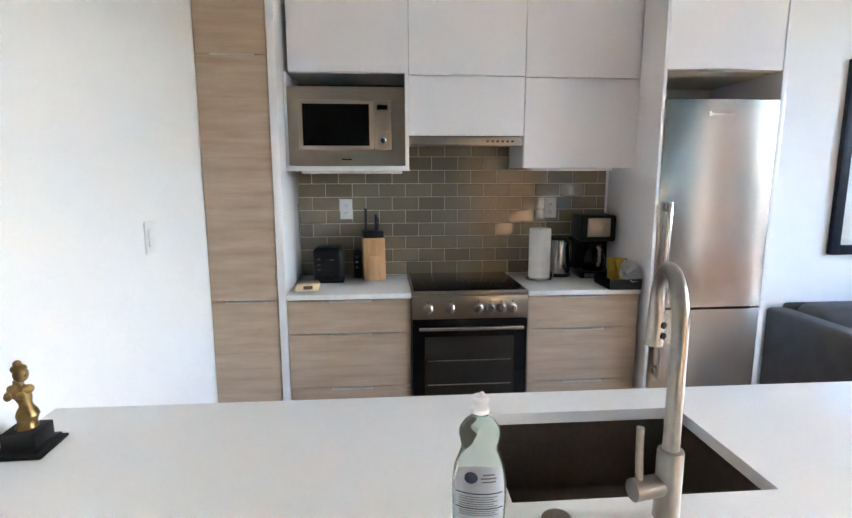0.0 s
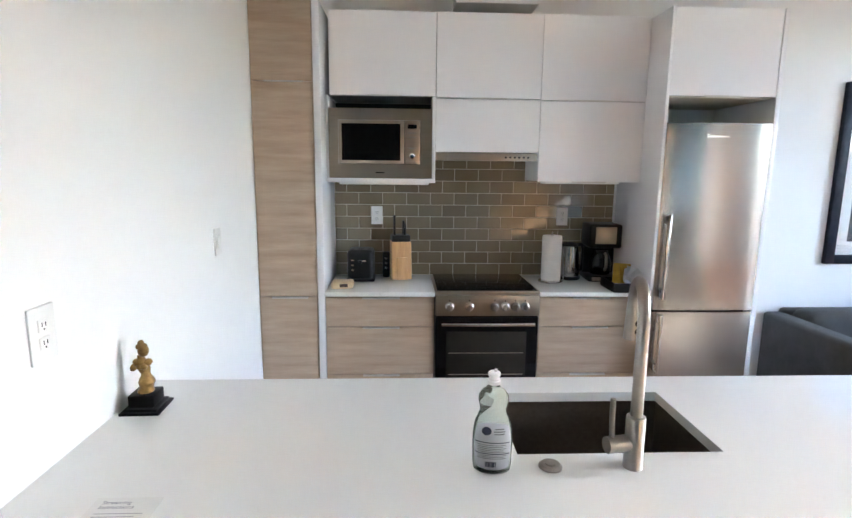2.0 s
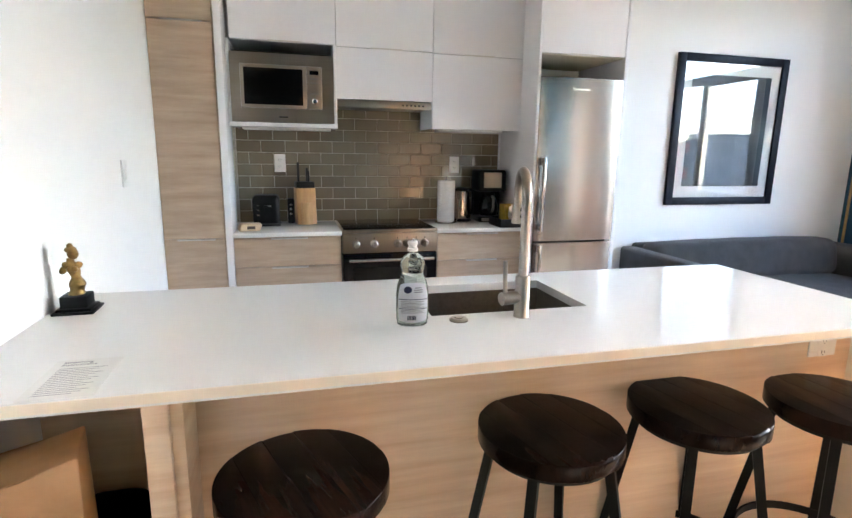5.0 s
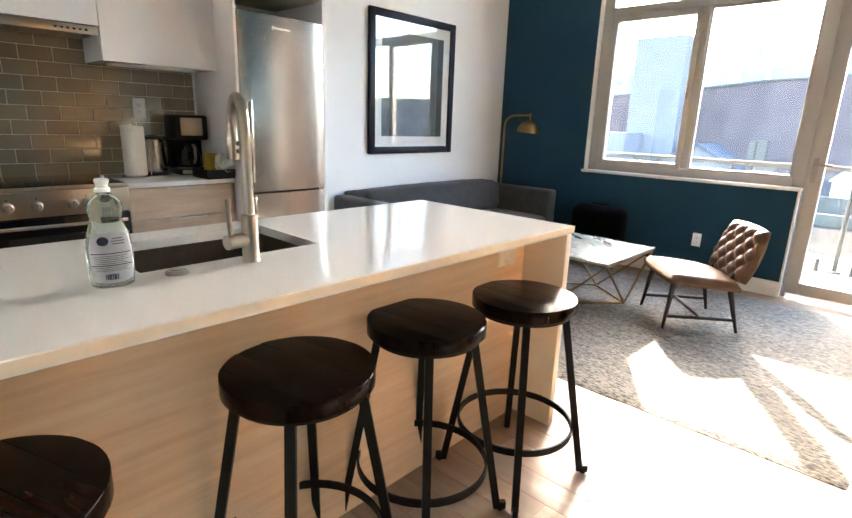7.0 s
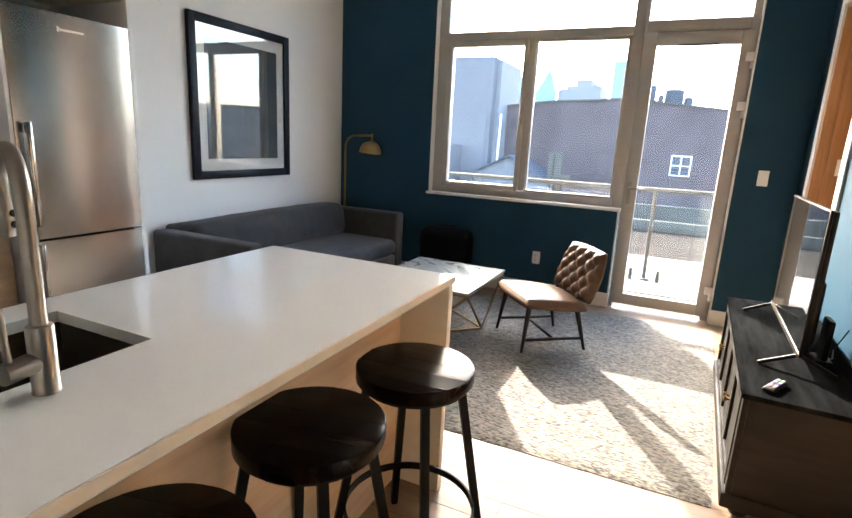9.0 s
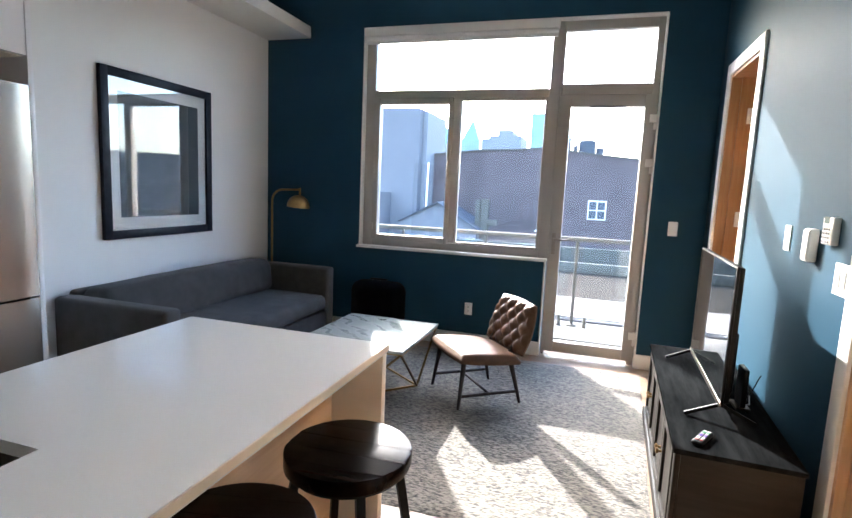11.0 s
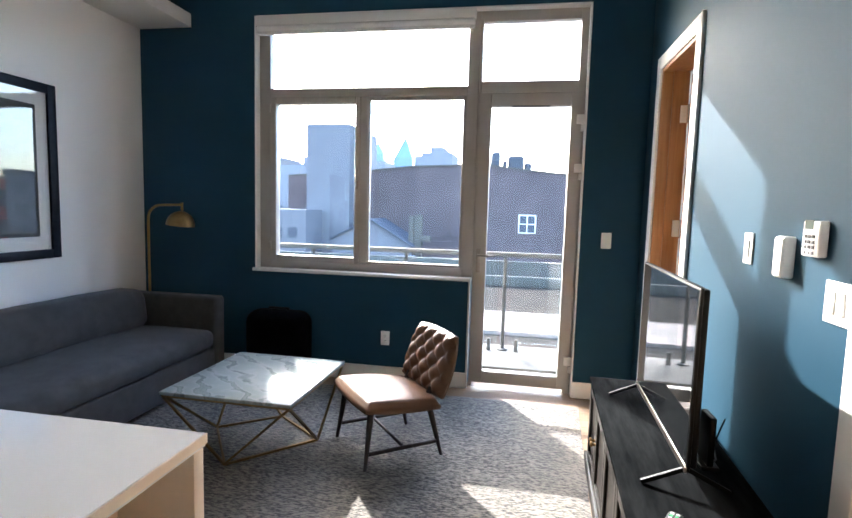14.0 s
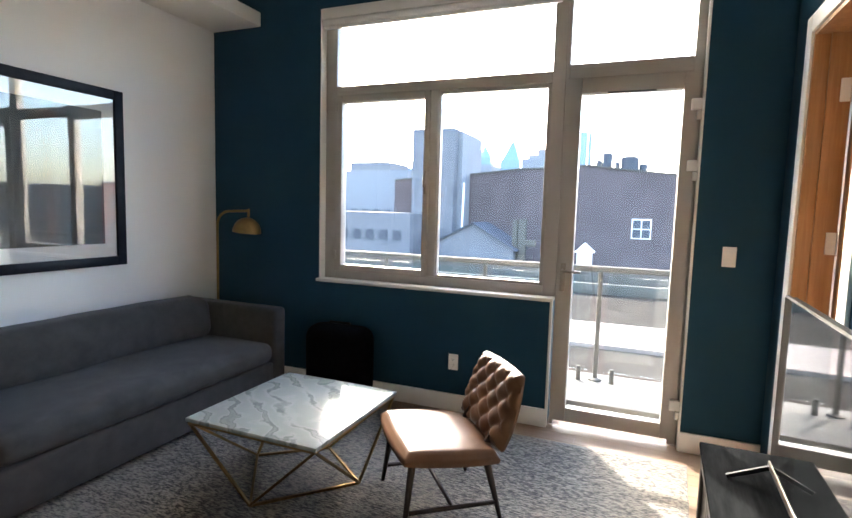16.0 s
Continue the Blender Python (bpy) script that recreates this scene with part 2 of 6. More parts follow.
def rug_material():
    m = mat("woven_wool_rug", (0.30, 0.30, 0.29), 0.95, bump=0.0, sheen=0.15)
    n, l = m.node_tree.nodes, m.node_tree.links
    b = n["Principled BSDF"]
    tc = n.new("ShaderNodeTexCoord")

    def nz(st, sc, det=3.0):
        mp, t = n.new("ShaderNodeMapping"), n.new("ShaderNodeTexNoise")
        mp.inputs["Scale"].default_value = st
        l.new(tc.outputs["Object"], mp.inputs["Vector"])
        t.inputs["Scale"].default_value, t.inputs["Detail"].default_value = sc, det
        l.new(mp.outputs[0], t.inputs["Vector"])
        return t.outputs["Fac"]

    fine, streak, broad = nz((1.0, 0.34, 1), 122, 2.0), nz((3.6, 0.6, 1), 24), nz((1, 1, 1), 1.1)
    rp = n.new("ShaderNodeValToRGB")
    e = rp.color_ramp.elements
    e[0].position, e[0].color = 0.41, (0.032, 0.030, 0.028, 1)
    e[1].position, e[1].color = 0.58, (0.255, 0.228, 0.188, 1)
    mx = n.new("ShaderNodeMath")
    mx.operation = "ADD"
    a, c = n.new("ShaderNodeMath"), n.new("ShaderNodeMath")
    a.operation = c.operation = "MULTIPLY"
    a.inputs[1].default_value, c.inputs[1].default_value = 0.62, 0.23
    l.new(fine, a.inputs[0])
    l.new(streak, c.inputs[0])
    l.new(a.outputs[0], mx.inputs[0])
    l.new(c.outputs[0], mx.inputs[1])
    mx2, c2 = n.new("ShaderNodeMath"), n.new("ShaderNodeMath")
    mx2.operation, c2.operation = "ADD", "MULTIPLY"
    c2.inputs[1].default_value = 0.15
    l.new(broad, c2.inputs[0])
    l.new(mx.outputs[0], mx2.inputs[0])
    l.new(c2.outputs[0], mx2.inputs[1])
    l.new(mx2.outputs[0], rp.inputs[0])
    l.new(rp.outputs[0], b.inputs["Base Color"])
    bp = n.new("ShaderNodeBump")
    bp.inputs["Strength"].default_value, bp.inputs["Distance"].default_value = 0.8, 0.008
    l.new(mx.outputs[0], bp.inputs["Height"])
    l.new(bp.outputs[0], b.inputs["Normal"])
    return m


RUG = rug_material()


def brick_material(name, c1, c2, mortar):
    m = mat(name, c1, 0.85, spec=0.03)
    n, l = m.node_tree.nodes, m.node_tree.links
    tc, mp, br, ns, mx = (n.new("ShaderNode" + k) for k in ("TexCoord", "Mapping", "TexBrick", "TexNoise", "MixRGB"))
    mp.inputs["Rotation"].default_value = (0, radians(90), radians(90))
    l.new(tc.outputs["Object"], mp.inputs["Vector"])
    br.inputs["Color1"].default_value, br.inputs["Color2"].default_value, br.inputs["Mortar"].default_value = (*c1, 1), (*c2, 1), (*mortar, 1)
    br.inputs["Scale"].default_value = 2.2
    l.new(mp.outputs[0], br.inputs["Vector"])
    ns.inputs["Scale"].default_value, ns.inputs["Detail"].default_value = 0.5, 2.5
    l.new(tc.outputs["Object"], ns.inputs["Vector"])
    mx.blend_type = "MULTIPLY"
    mx.inputs[0].default_value = 0.6
    l.new(br.outputs[0], mx.inputs[1])
    l.new(ns.outputs["Fac"], mx.inputs[2])
    l.new(mx.outputs[0], n["Principled BSDF"].inputs["Base Color"])
    return m


# brick tones lightened and greyed so that the colour itself carries the outdoor haze
BRICK = brick_material("hazy_weathered_brick", (0.152, 0.120, 0.118), (0.140, 0.109, 0.108), (0.148, 0.120, 0.117))
RENDERED = mat("pale_render", (0.16, 0.158, 0.165), 0.85, var=(0.13, 0.128, 0.135), scale=0.7, detail=6, spec=0.05)
CONCRETE = mat("pale_concrete", (0.085, 0.077, 0.064), 0.85, var=(0.11, 0.10, 0.085), scale=1.5, bump=0.2, bscale=30, spec=0.03)
ROOFING = mat("grey_roof_membrane", (0.045, 0.037, 0.030), 0.9, var=(0.066, 0.055, 0.045), scale=0.8, detail=6, spec=0.0)
SLATE = mat("slate_shingle", (0.06, 0.065, 0.075), 0.7, var=(0.085, 0.09, 0.10), scale=3, spec=0.05)
# far towers: the blue haze of distance is mixed into the facade colour
HAZE_BLUE = mat("haze_blue_far_facade", (0.16, 0.24, 0.33), 0.35, var=(0.13, 0.20, 0.29), scale=0.05, stretch=(1, 1, 3))
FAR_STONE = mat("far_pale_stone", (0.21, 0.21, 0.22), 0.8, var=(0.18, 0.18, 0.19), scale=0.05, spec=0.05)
ASPHALT = mat("asphalt", (0.030, 0.030, 0.032), 0.9, var=(0.045, 0.044, 0.043), scale=0.6, detail=6, spec=0.0)
CAR_PAINTS = [mat("car_paint_" + k, c, 0.25, 0.2, coat=0.6) for k, c in (("grey", (0.12, 0.13, 0.15)), ("white", (0.6, 0.6, 0.6)), ("blue", (0.03, 0.05, 0.10)))]
KERB = mat("weathered_pale_paint", (0.165, 0.157, 0.142), 0.7, var=(0.13, 0.122, 0.11), scale=4, spec=0.05)
TYRE = mat("tyre_rubber", (0.02, 0.02, 0.02), 0.9)


# ---- building tools ----
def cube(bm, x0, x1, y0, y1, z0, z1, bevel=0.0, seg=2):
    r = bmesh.ops.create_cube(bm, size=1.0)
    vs = r["verts"]
    bmesh.ops.transform(bm, verts=vs, matrix=Matrix.Translation(((x0 + x1) / 2, (y0 + y1) / 2, (z0 + z1) / 2)) @ Matrix.Diagonal((abs(x1 - x0), abs(y1 - y0), abs(z1 - z0), 1)))
    if bevel:
        es = list({e for v in vs for e in v.link_edges})
        bmesh.ops.bevel(bm, geom=es, offset=bevel, segments=seg, profile=0.5, affect="EDGES", clamp_overlap=True)
    return bm


def box(x0, x1, y0, y1, z0, z1, bevel=0.0, seg=2):
    return cube(bmesh.new(), x0, x1, y0, y1, z0, z1, bevel, seg)


def rod(bm, p, q, r0, r1=None, n=12):
    p, q = Vector(p), Vector(q)
    r1 = r0 if r1 is None else r1
    m = Matrix.Translation((p + q) / 2) @ (q - p).to_track_quat("Z", "Y").to_matrix().to_4x4()
    bmesh.ops.create_cone(bm, cap_ends=True, segments=n, radius1=r0, radius2=r1, depth=(q - p).length, matrix=m)
    return bm


def bar(bm, p, q, w, h):
    """A straight square bar from p to q."""
    p, q = Vector(p), Vector(q)
    m = Matrix.Translation((p + q) / 2) @ (q - p).to_track_quat("Z", "X").to_matrix().to_4x4() @ Matrix.Diagonal((w, h, (q - p).length, 1))
    bmesh.ops.create_cube(bm, size=1.0, matrix=m)
    return bm


def lathe(profile, n=32, bm=None, at=(0, 0, 0)):
    bm = bm or bmesh.new()
    rings = []
    for r, z in profile:
        if r < 1e-5:
            rings.append([bm.verts.new((at[0], at[1], at[2] + z))])
        else:
            rings.append([bm.verts.new((at[0] + r * math.cos(2 * math.pi * k / n), at[1] + r * math.sin(2 * math.pi * k / n), at[2] + z)) for k in range(n)])
    for a, b in zip(rings, rings[1:]):
        for k in range(n):
            j = (k + 1) % n
            if len(a) == 1 and len(b) > 1:
                bm.faces.new((a[0], b[j], b[k]))
            elif len(b) == 1 and len(a) > 1:
                bm.faces.new((a[k], a[j], b[0]))
            elif len(a) > 1:
                bm.faces.new((a[k], a[j], b[j], b[k]))
    bmesh.ops.recalc_face_normals(bm, faces=bm.faces)
    return bm


def tube(points, r, n=14, bm=None, closed=False):
    bm = bm or bmesh.new()
    pts = [Vector(p) for p in points]
    rr = r if isinstance(r, (list, tuple)) else [r] * len(pts)
    rings, up = [], None
    for i, p in enumerate(pts):
        if closed:
            tan = (pts[(i + 1) % len(pts)] - pts[i - 1]).normalized()
        else:
            tan = (pts[min(i + 1, len(pts) - 1)] - pts[max(i - 1, 0)]).normalized()
        up = up if up is not None else (Vector((0, 0, 1)) if abs(tan.z) < 0.9 else Vector((1, 0, 0)))
        side = tan.cross(up).normalized()
        up = side.cross(tan).normalized()
        rings.append([bm.verts.new(p + rr[i] * (math.cos(2 * math.pi * k / n) * side + math.sin(2 * math.pi * k / n) * up)) for k in range(n)])
    pairs = list(zip(rings, rings[1:])) + ([(rings[-1], rings[0])] if closed else [])
    for a, b in pairs:
        for k in range(n):
            j = (k + 1) % n
            bm.faces.new((a[k], a[j], b[j], b[k]))
    if not closed:
        bm.faces.new(rings[0])
        bm.faces.new(rings[-1])
    bmesh.ops.recalc_face_normals(bm, faces=bm.faces)
    return bm


def prism(outline, z0, z1, bevel=0.0):
    """An upright block over a plan outline."""
    bm = bmesh.new()
    f = bm.faces.new([bm.verts.new((x, y, z0)) for x, y in outline])
    r = bmesh.ops.extrude_face_region(bm, geom=[f])
    bmesh.ops.translate(bm, vec=(0, 0, z1 - z0), verts=[g for g in r["geom"] if isinstance(g, bmesh.types.BMVert)])
    bmesh.ops.recalc_face_normals(bm, faces=bm.faces)
    if bevel:
        bmesh.ops.bevel(bm, geom=list(bm.edges), offset=bevel, segments=2, profile=0.5, affect="EDGES", clamp_overlap=True)
    return bm


def mesh_of(name, bm, materials, smooth=35):
    me = bpy.data.meshes.new(name)
    bm.normal_update()
    if smooth:
        for f in bm.faces:
            f.smooth = True
        for e in bm.edges:
            e.smooth = len(e.link_faces) == 2 and e.calc_face_angle(0) < radians(smooth)
    bm.to_mesh(me)
    bm.free()
    for m in (materials if isinstance(materials, (list, tuple)) else [materials]):
        me.materials.append(m)
    return me


ORIGIN = {}


def thing(name, label, category, loc=(0, 0, 0), rz=0.0, group="", kind=""):
    """An empty at a thing's base; its parts are built around the origin of the world and moved with it."""
    ob = new(name)
    ob.empty_display_size = 0.1
    ob.matrix_world = pose(*loc, 0, 0, rz)
    ORIGIN[ob] = Vector((0, 0, 0))
    return tagged(ob, label, category, group, kind)


def placed(name, label, category, base, group="", kind=""):
    """As thing(), for parts that are given in the room's own metres."""
    ob = thing(name, label, category, base, 0, group, kind)
    ORIGIN[ob] = Vector(base)
    return ob


def part(name, bm, material, parent, label="", smooth=35):
    o = ORIGIN.get(parent, Vector((0, 0, 0)))
    if o.length:
        bmesh.ops.translate(bm, vec=-o, verts=bm.verts)
    ob = new(name, mesh_of(name, bm, material, smooth))
    ob.parent = parent
    ORIGIN[ob] = o
    if label:
        ob["label"] = label
    return ob


def solid(name, bm, material, label, category, kind="", group="", smooth=35):
    ob = new(name, mesh_of(name, bm, material, smooth))
    ORIGIN[ob] = Vector((0, 0, 0))
    return tagged(ob, label, category, group, kind)


def words(name, text, size, material, parent, m, label=""):
    cu = bpy.data.curves.new(name, "FONT")
    cu.body, cu.size, cu.extrude = text, size, 0.0002
    tmp = bpy.data.objects.new(name, cu)
    scene.collection.objects.link(tmp)
    bpy.context.view_layer.update()
    me = bpy.data.meshes.new_from_object(tmp.evaluated_get(bpy.context.evaluated_depsgraph_get()))
    bpy.data.objects.remove(tmp)
    me.transform(m)
    me.transform(Matrix.Translation(-ORIGIN.get(parent, Vector((0, 0, 0)))))
    me.materials.clear()
    me.materials.append(material)
    ob = new(name, me)
    ob.parent = parent
    if label:
        ob["label"] = label
    return ob

# ---- the shell ----
XE, YN, YS, ZC = 4.61, 0.50, -3.61, 3.30
WX = 4.90


def block(name, x0, x1, y0, y1, z0, z1, material, label, category, kind="structure", bevel=0.0):
    return solid(name, box(x0, x1, y0, y1, z0, z1, bevel), material, label, category, kind)


subfloor = block("floor", -1.6, WX, -3.85, 0.75, -0.16, -0.014, GAP, "pale maple plank floor with fine dark joints", "floor")
block("ceiling", -1.6, WX, -3.85, 0.75, ZC, ZC + 0.15, CEIL, "plain white painted ceiling", "ceiling")
block("wall_north", -1.4, WX, YN, YN + 0.2, -0.014, ZC, WHITE_WALL, "plain off-white painted wall", "wall")
# the window wall
bm = bmesh.new()
cube(bm, XE, WX, -0.55, YN, -0.014, ZC)
cube(bm, XE, WX, -2.36, -0.55, -0.014, 0.868)
cube(bm, XE, WX, -3.18, -0.55, 2.93, ZC)
cube(bm, XE, WX, YS - 0.2, -3.18, -0.014, ZC)
solid("wall_east", bm, BLUE_WALL, "dark teal-blue painted wall with a large window", "wall", "structure")
# the wall with two doorways
bm = bmesh.new()
D1, D2 = (3.57, 4.275, 2.365), (1.08, 2.000, 2.365)
cube(bm, -1.4, D2[0], YS - 0.14, YS, -0.014, ZC)
cube(bm, D2[0], D2[1], YS - 0.14, YS, D2[2], ZC)
cube(bm, D2[1], D1[0], YS - 0.14, YS, -0.014, ZC)
cube(bm, D1[0], D1[1], YS - 0.14, YS, D1[2], ZC)
cube(bm, D1[1], XE, YS - 0.14, YS, -0.014, ZC)
solid("wall_south", bm, BLUE_WALL, "teal-blue painted wall with two doorways", "wall", "structure")
# the white wall beside the island
solid("wall_west", prism([(-1.022, -3.9), (-0.990, 0.0), (-0.990, 0.5), (-1.4, 0.5), (-1.4, -3.9)], -0.014, ZC), WHITE_WALL, "bright plain white painted wall", "wall", "structure")
# bulkhead along the top of the north wall
block("bulkhead", -0.97, XE, 0.018, YN, 2.862, 2.97, TRIM, "white boxed bulkhead below the ceiling", "bulkhead", bevel=0.003)
block("duct_cover", 0.115, 0.60, 0.30, YN, 2.555, 2.862, TRIM, "white boxed duct cover above the cupboards", "duct cover", bevel=0.003)
# the room behind the open door
bm = bmesh.new()
cube(bm, 2.6, 2.7, -6.0, YS - 0.14, -0.014, 2.7)
cube(bm, 5.2, 5.3, -6.0, YS - 0.20, -0.014, 2.7)
cube(bm, 2.6, 5.3, -6.1, -6.0, -0.014, 2.7)
solid("wall_bedroom", bm, WHITE_WALL, "plain white walls of the next room", "wall", "structure")
block("floor_bedroom", 2.6, 5.3, -6.1, YS - 0.24, -0.16, -0.004, MAPLE, "pale wooden floor of the next room", "floor")
block("ceiling_bedroom", 2.6, 5.3, -6.1, YS - 0.14, 2.7, 2.8, CEIL, "white ceiling of the next room", "ceiling")

# baseboards
for y0, y1 in ((-2.36, -0.0 + YN), (YS, -3.18)):
    block("baseboard", XE - 0.016, XE, y0, y1, 0.0, 0.125, TRIM, "white painted baseboard", "baseboard", bevel=0.003)
block("baseboard", 1.86, XE - 0.016, YN - 0.016, YN, 0.0, 0.125, TRIM, "white painted baseboard", "baseboard", bevel=0.003)
block("baseboard", 2.13, 3.52, YS, YS + 0.016, 0.0, 0.125, TRIM, "white painted baseboard", "baseboard", bevel=0.003)
block("baseboard", -0.968, 1.03, YS, YS + 0.016, 0.0, 0.125, TRIM, "white painted baseboard", "baseboard", bevel=0.003)


def doorway(name, x0, x1, top, wood, label):
    """Casing on the room's side and a wooden lining through the wall."""
    d = placed(name, label, "door frame", (x0, YS, 0), kind="structure")
    for a, b in ((x0 - 0.085, x0), (x1, x1 + 0.085)):
        part("casing", box(a, b, YS, YS + 0.018, 0.0, top + 0.085, 0.003), TRIM, d)
    part("casing", box(x0, x1, YS, YS + 0.018, top, top + 0.085, 0.003), TRIM, d)
    part("lining", box(x0, x0 + 0.02, YS - 0.16, YS + 0.004, 0, top), wood, d)
    part("lining", box(x1 - 0.02, x1, YS - 0.16, YS + 0.004, 0, top), wood, d)
    part("lining", box(x0 + 0.02, x1 - 0.02, YS - 0.16, YS + 0.004, top - 0.02, top), wood, d)
    part("stop", box(x1 - 0.034, x1 - 0.02, YS - 0.10, YS - 0.06, 0, top - 0.02), wood, d)
    return d


doorway("door_frame_1", *D1, RED_WOOD, "white casing round an oiled wooden door lining")
doorway("door_frame_2", *D2, LIGHT_DOOR, "white casing round a honey-coloured wooden lining")
leaf = placed("door_1", "oiled wooden door standing open into the next room", "door", (4.255, YS - 0.165, 0.01), kind="structure")
part("panel", box(4.207, 4.251, YS - 0.165 - 0.62, YS - 0.168, 0.01, 2.325, 0.002), RED_WOOD, leaf)
for z in (0.25, 1.28, 2.02):
    h = part("hinge", box(4.241, 4.2535, YS - 0.155, YS - 0.115, z, z + 0.11, 0.002), PLASTIC_W, leaf, "white metal hinge")
    part("hinge_pin", rod(bmesh.new(), (4.237, YS - 0.163, z - 0.005), (4.237, YS - 0.163, z + 0.115), 0.008), CHROME, leaf)
leaf = placed("door_2", "closed honey-coloured wooden door", "door", (1.14, YS - 0.05, 0.01), kind="structure")
part("panel", box(1.105, 1.975, YS - 0.07, YS - 0.028, 0.01, 2.33, 0.002), LIGHT_DOOR, leaf)
part("door_handle", tube([(1.24, YS - 0.028, 1.0), (1.24, YS + 0.02, 1.0), (1.25, YS + 0.028, 1.0), (1.36, YS + 0.028, 1.0)], 0.009), CHROME, leaf, "brushed metal lever")

# ---- the window and the balcony door ----
FX0, FX1 = 4.675, 4.745
win = placed("window_1", "large warm-grey framed window with a fixed transom and two lower lights", "window", (FX0, -1.45, 0.88), kind="structure")
fr = part("window_frame", box(FX0, FX1, -0.655, -0.56, 0.885, 2.925, 0.004), ALU, win)
for a in ((-2.375, -2.29, 0.885, 2.925), (-1.50, -1.435, 0.96, 2.30), (-2.29, -0.655, 2.30, 2.372), (-2.29, -0.655, 2.83, 2.925), (-2.29, -0.655, 0.885, 0.955)):
    part("window_frame", box(FX0, FX1, *a, 0.004), ALU, win)
# opening sash of the left light
for a in ((-0.712, -0.655, 0.95, 2.30), (-1.438, -1.395, 0.95, 2.30), (-1.395, -0.712, 0.95, 1.0), (-1.395, -0.712, 2.245, 2.30)):
    part("sash", box(FX0 - 0.016, FX1 - 0.01, *a, 0.005), ALU, win)
for a in ((-2.29, -2.262, 0.955, 2.30), (-1.512, -1.49, 0.955, 2.30), (-2.262, -1.512, 0.955, 0.975), (-2.262, -1.512, 2.275, 2.30)):
    part("glazing_bead", box(FX0 + 0.012, FX1 - 0.01, *a, 0.003), ALU, win)
for a in ((-1.395, -0.712, 1.0, 2.245), (-2.262, -1.512, 0.975, 2.275), (-2.29, -0.655, 2.372, 2.83)):
    p = part("pane", box(4.708, 4.714, *a), PANE, win)
    p.visible_shadow = False
hd = part("handle", box(FX0 - 0.032, FX0 - 0.016, -1.428, -1.404, 1.56, 1.63, 0.004), NICKEL, win, "brushed metal turn handle")
part("lever", tube([(FX0 - 0.03, -1.416, 1.615), (FX0 - 0.06, -1.416, 1.617), (FX0 - 0.068, -1.42, 1.63), (FX0 - 0.066, -1.43, 1.72)], 0.008), NICKEL, hd)
for z in (1.04, 2.18):
    part("hinge", box(FX0 - 0.03, FX0, -0.672, -0.650, z, z + 0.07, 0.003), ALU, win)
# white reveals and the sill
rv = placed("window_reveal", "white painted reveal and sill round the window", "window reveal", (XE, -1.5, 0.88), kind="structure")
part("reveal", box(XE - 0.002, FX1 + 0.1, -0.560, -0.549, 0.868, 2.932), TRIM, rv)
part("reveal", box(XE - 0.002, FX1 + 0.1, -3.182, -0.560, 2.922, 2.934), TRIM, rv)
part("reveal", box(XE - 0.002, FX1 + 0.1, -3.184, -3.172, 0.0, 2.922), TRIM, rv)
part("reveal", box(XE - 0.006, FX0, -2.368, -2.356, 0.0, 0.868), TRIM, rv)
part("window_sill", box(XE - 0.03, FX1 + 0.12, -2.375, -0.535, 0.862, 0.887, 0.004), TRIM, rv, "white painted sill")

bd = placed("balcony_door", "warm-grey framed glazed balcony door with a transom light", "glass door", (FX0, -2.77, 0.0), kind="structure")
for a in ((-3.172, -3.118, 0.0, 2.922), (-2.40, -2.375, 0.0, 2.922), (-3.118, -2.40, 2.315, 2.405), (-3.118, -2.40, 2.845, 2.922)):
    part("door_frame", box(FX0, FX1, *a, 0.004), ALU, bd)
part("threshold", box(XE, WX + 0.05, -3.172, -2.375, 0.0, 0.035, 0.004), GAP, bd, "dark brown threshold")
for a in ((-2.482, -2.385, 0.04, 2.312), (-3.160, -3.072, 0.04, 2.312), (-3.072, -2.482, 0.04, 0.135), (-3.072, -2.482, 2.213, 2.312)):
    part("door_leaf", box(FX0 - 0.018, FX1 - 0.012, *a, 0.005), ALU, bd)
for a in ((-3.072, -2.482, 0.135, 2.213), (-3.118, -2.40, 2.405, 2.845)):
    p = part("pane", box(4.708, 4.714, *a), PANE, bd)
    p.visible_shadow = False
for z in (0.24, 1.72, 2.08):
    hg = part("hinge", box(FX0 - 0.05, FX0 - 0.012, -3.185, -3.115, z, z + 0.065, 0.004), TRIM, bd, "white plastic hinge")
    part("hinge_knuckle", box(FX0 - 0.05, FX0 - 0.016, -3.172, -3.148, z - 0.055, z - 0.004, 0.004), TRIM, hg)
lk = part("lock_plate", box(FX0 - 0.026, FX0 - 0.018, -2.44, -2.405, 0.93, 1.12, 0.004), NICKEL, bd, "brushed metal lock plate")
part("lever", tube([(FX0 - 0.026, -2.42, 1.07), (FX0 - 0.06, -2.42, 1.07), (FX0 - 0.07, -2.43, 1.07), (FX0 - 0.07, -2.54, 1.068)], 0.009), NICKEL, lk)
part("bolt_knob", lathe([(0, 0), (0.02, 0), (0.022, 0.01), (0.014, 0.02), (0.018, 0.03), (0, 0.034)], 16), NICKEL, bd, "round metal thumb-turn")
bd.children[-1].matrix_local = Matrix.Translation(Vector((FX0 - 0.018, -2.412, 1.535)) - ORIGIN[bd]) @ pose(0, 0, 0, 0, -90, 0) @ Matrix.Translation(ORIGIN[bd])
part("gasket", box(FX0 - 0.020, FX0 - 0.017, -2.92, -2.64, 2.207, 2.216), PLASTIC_DARK, bd)

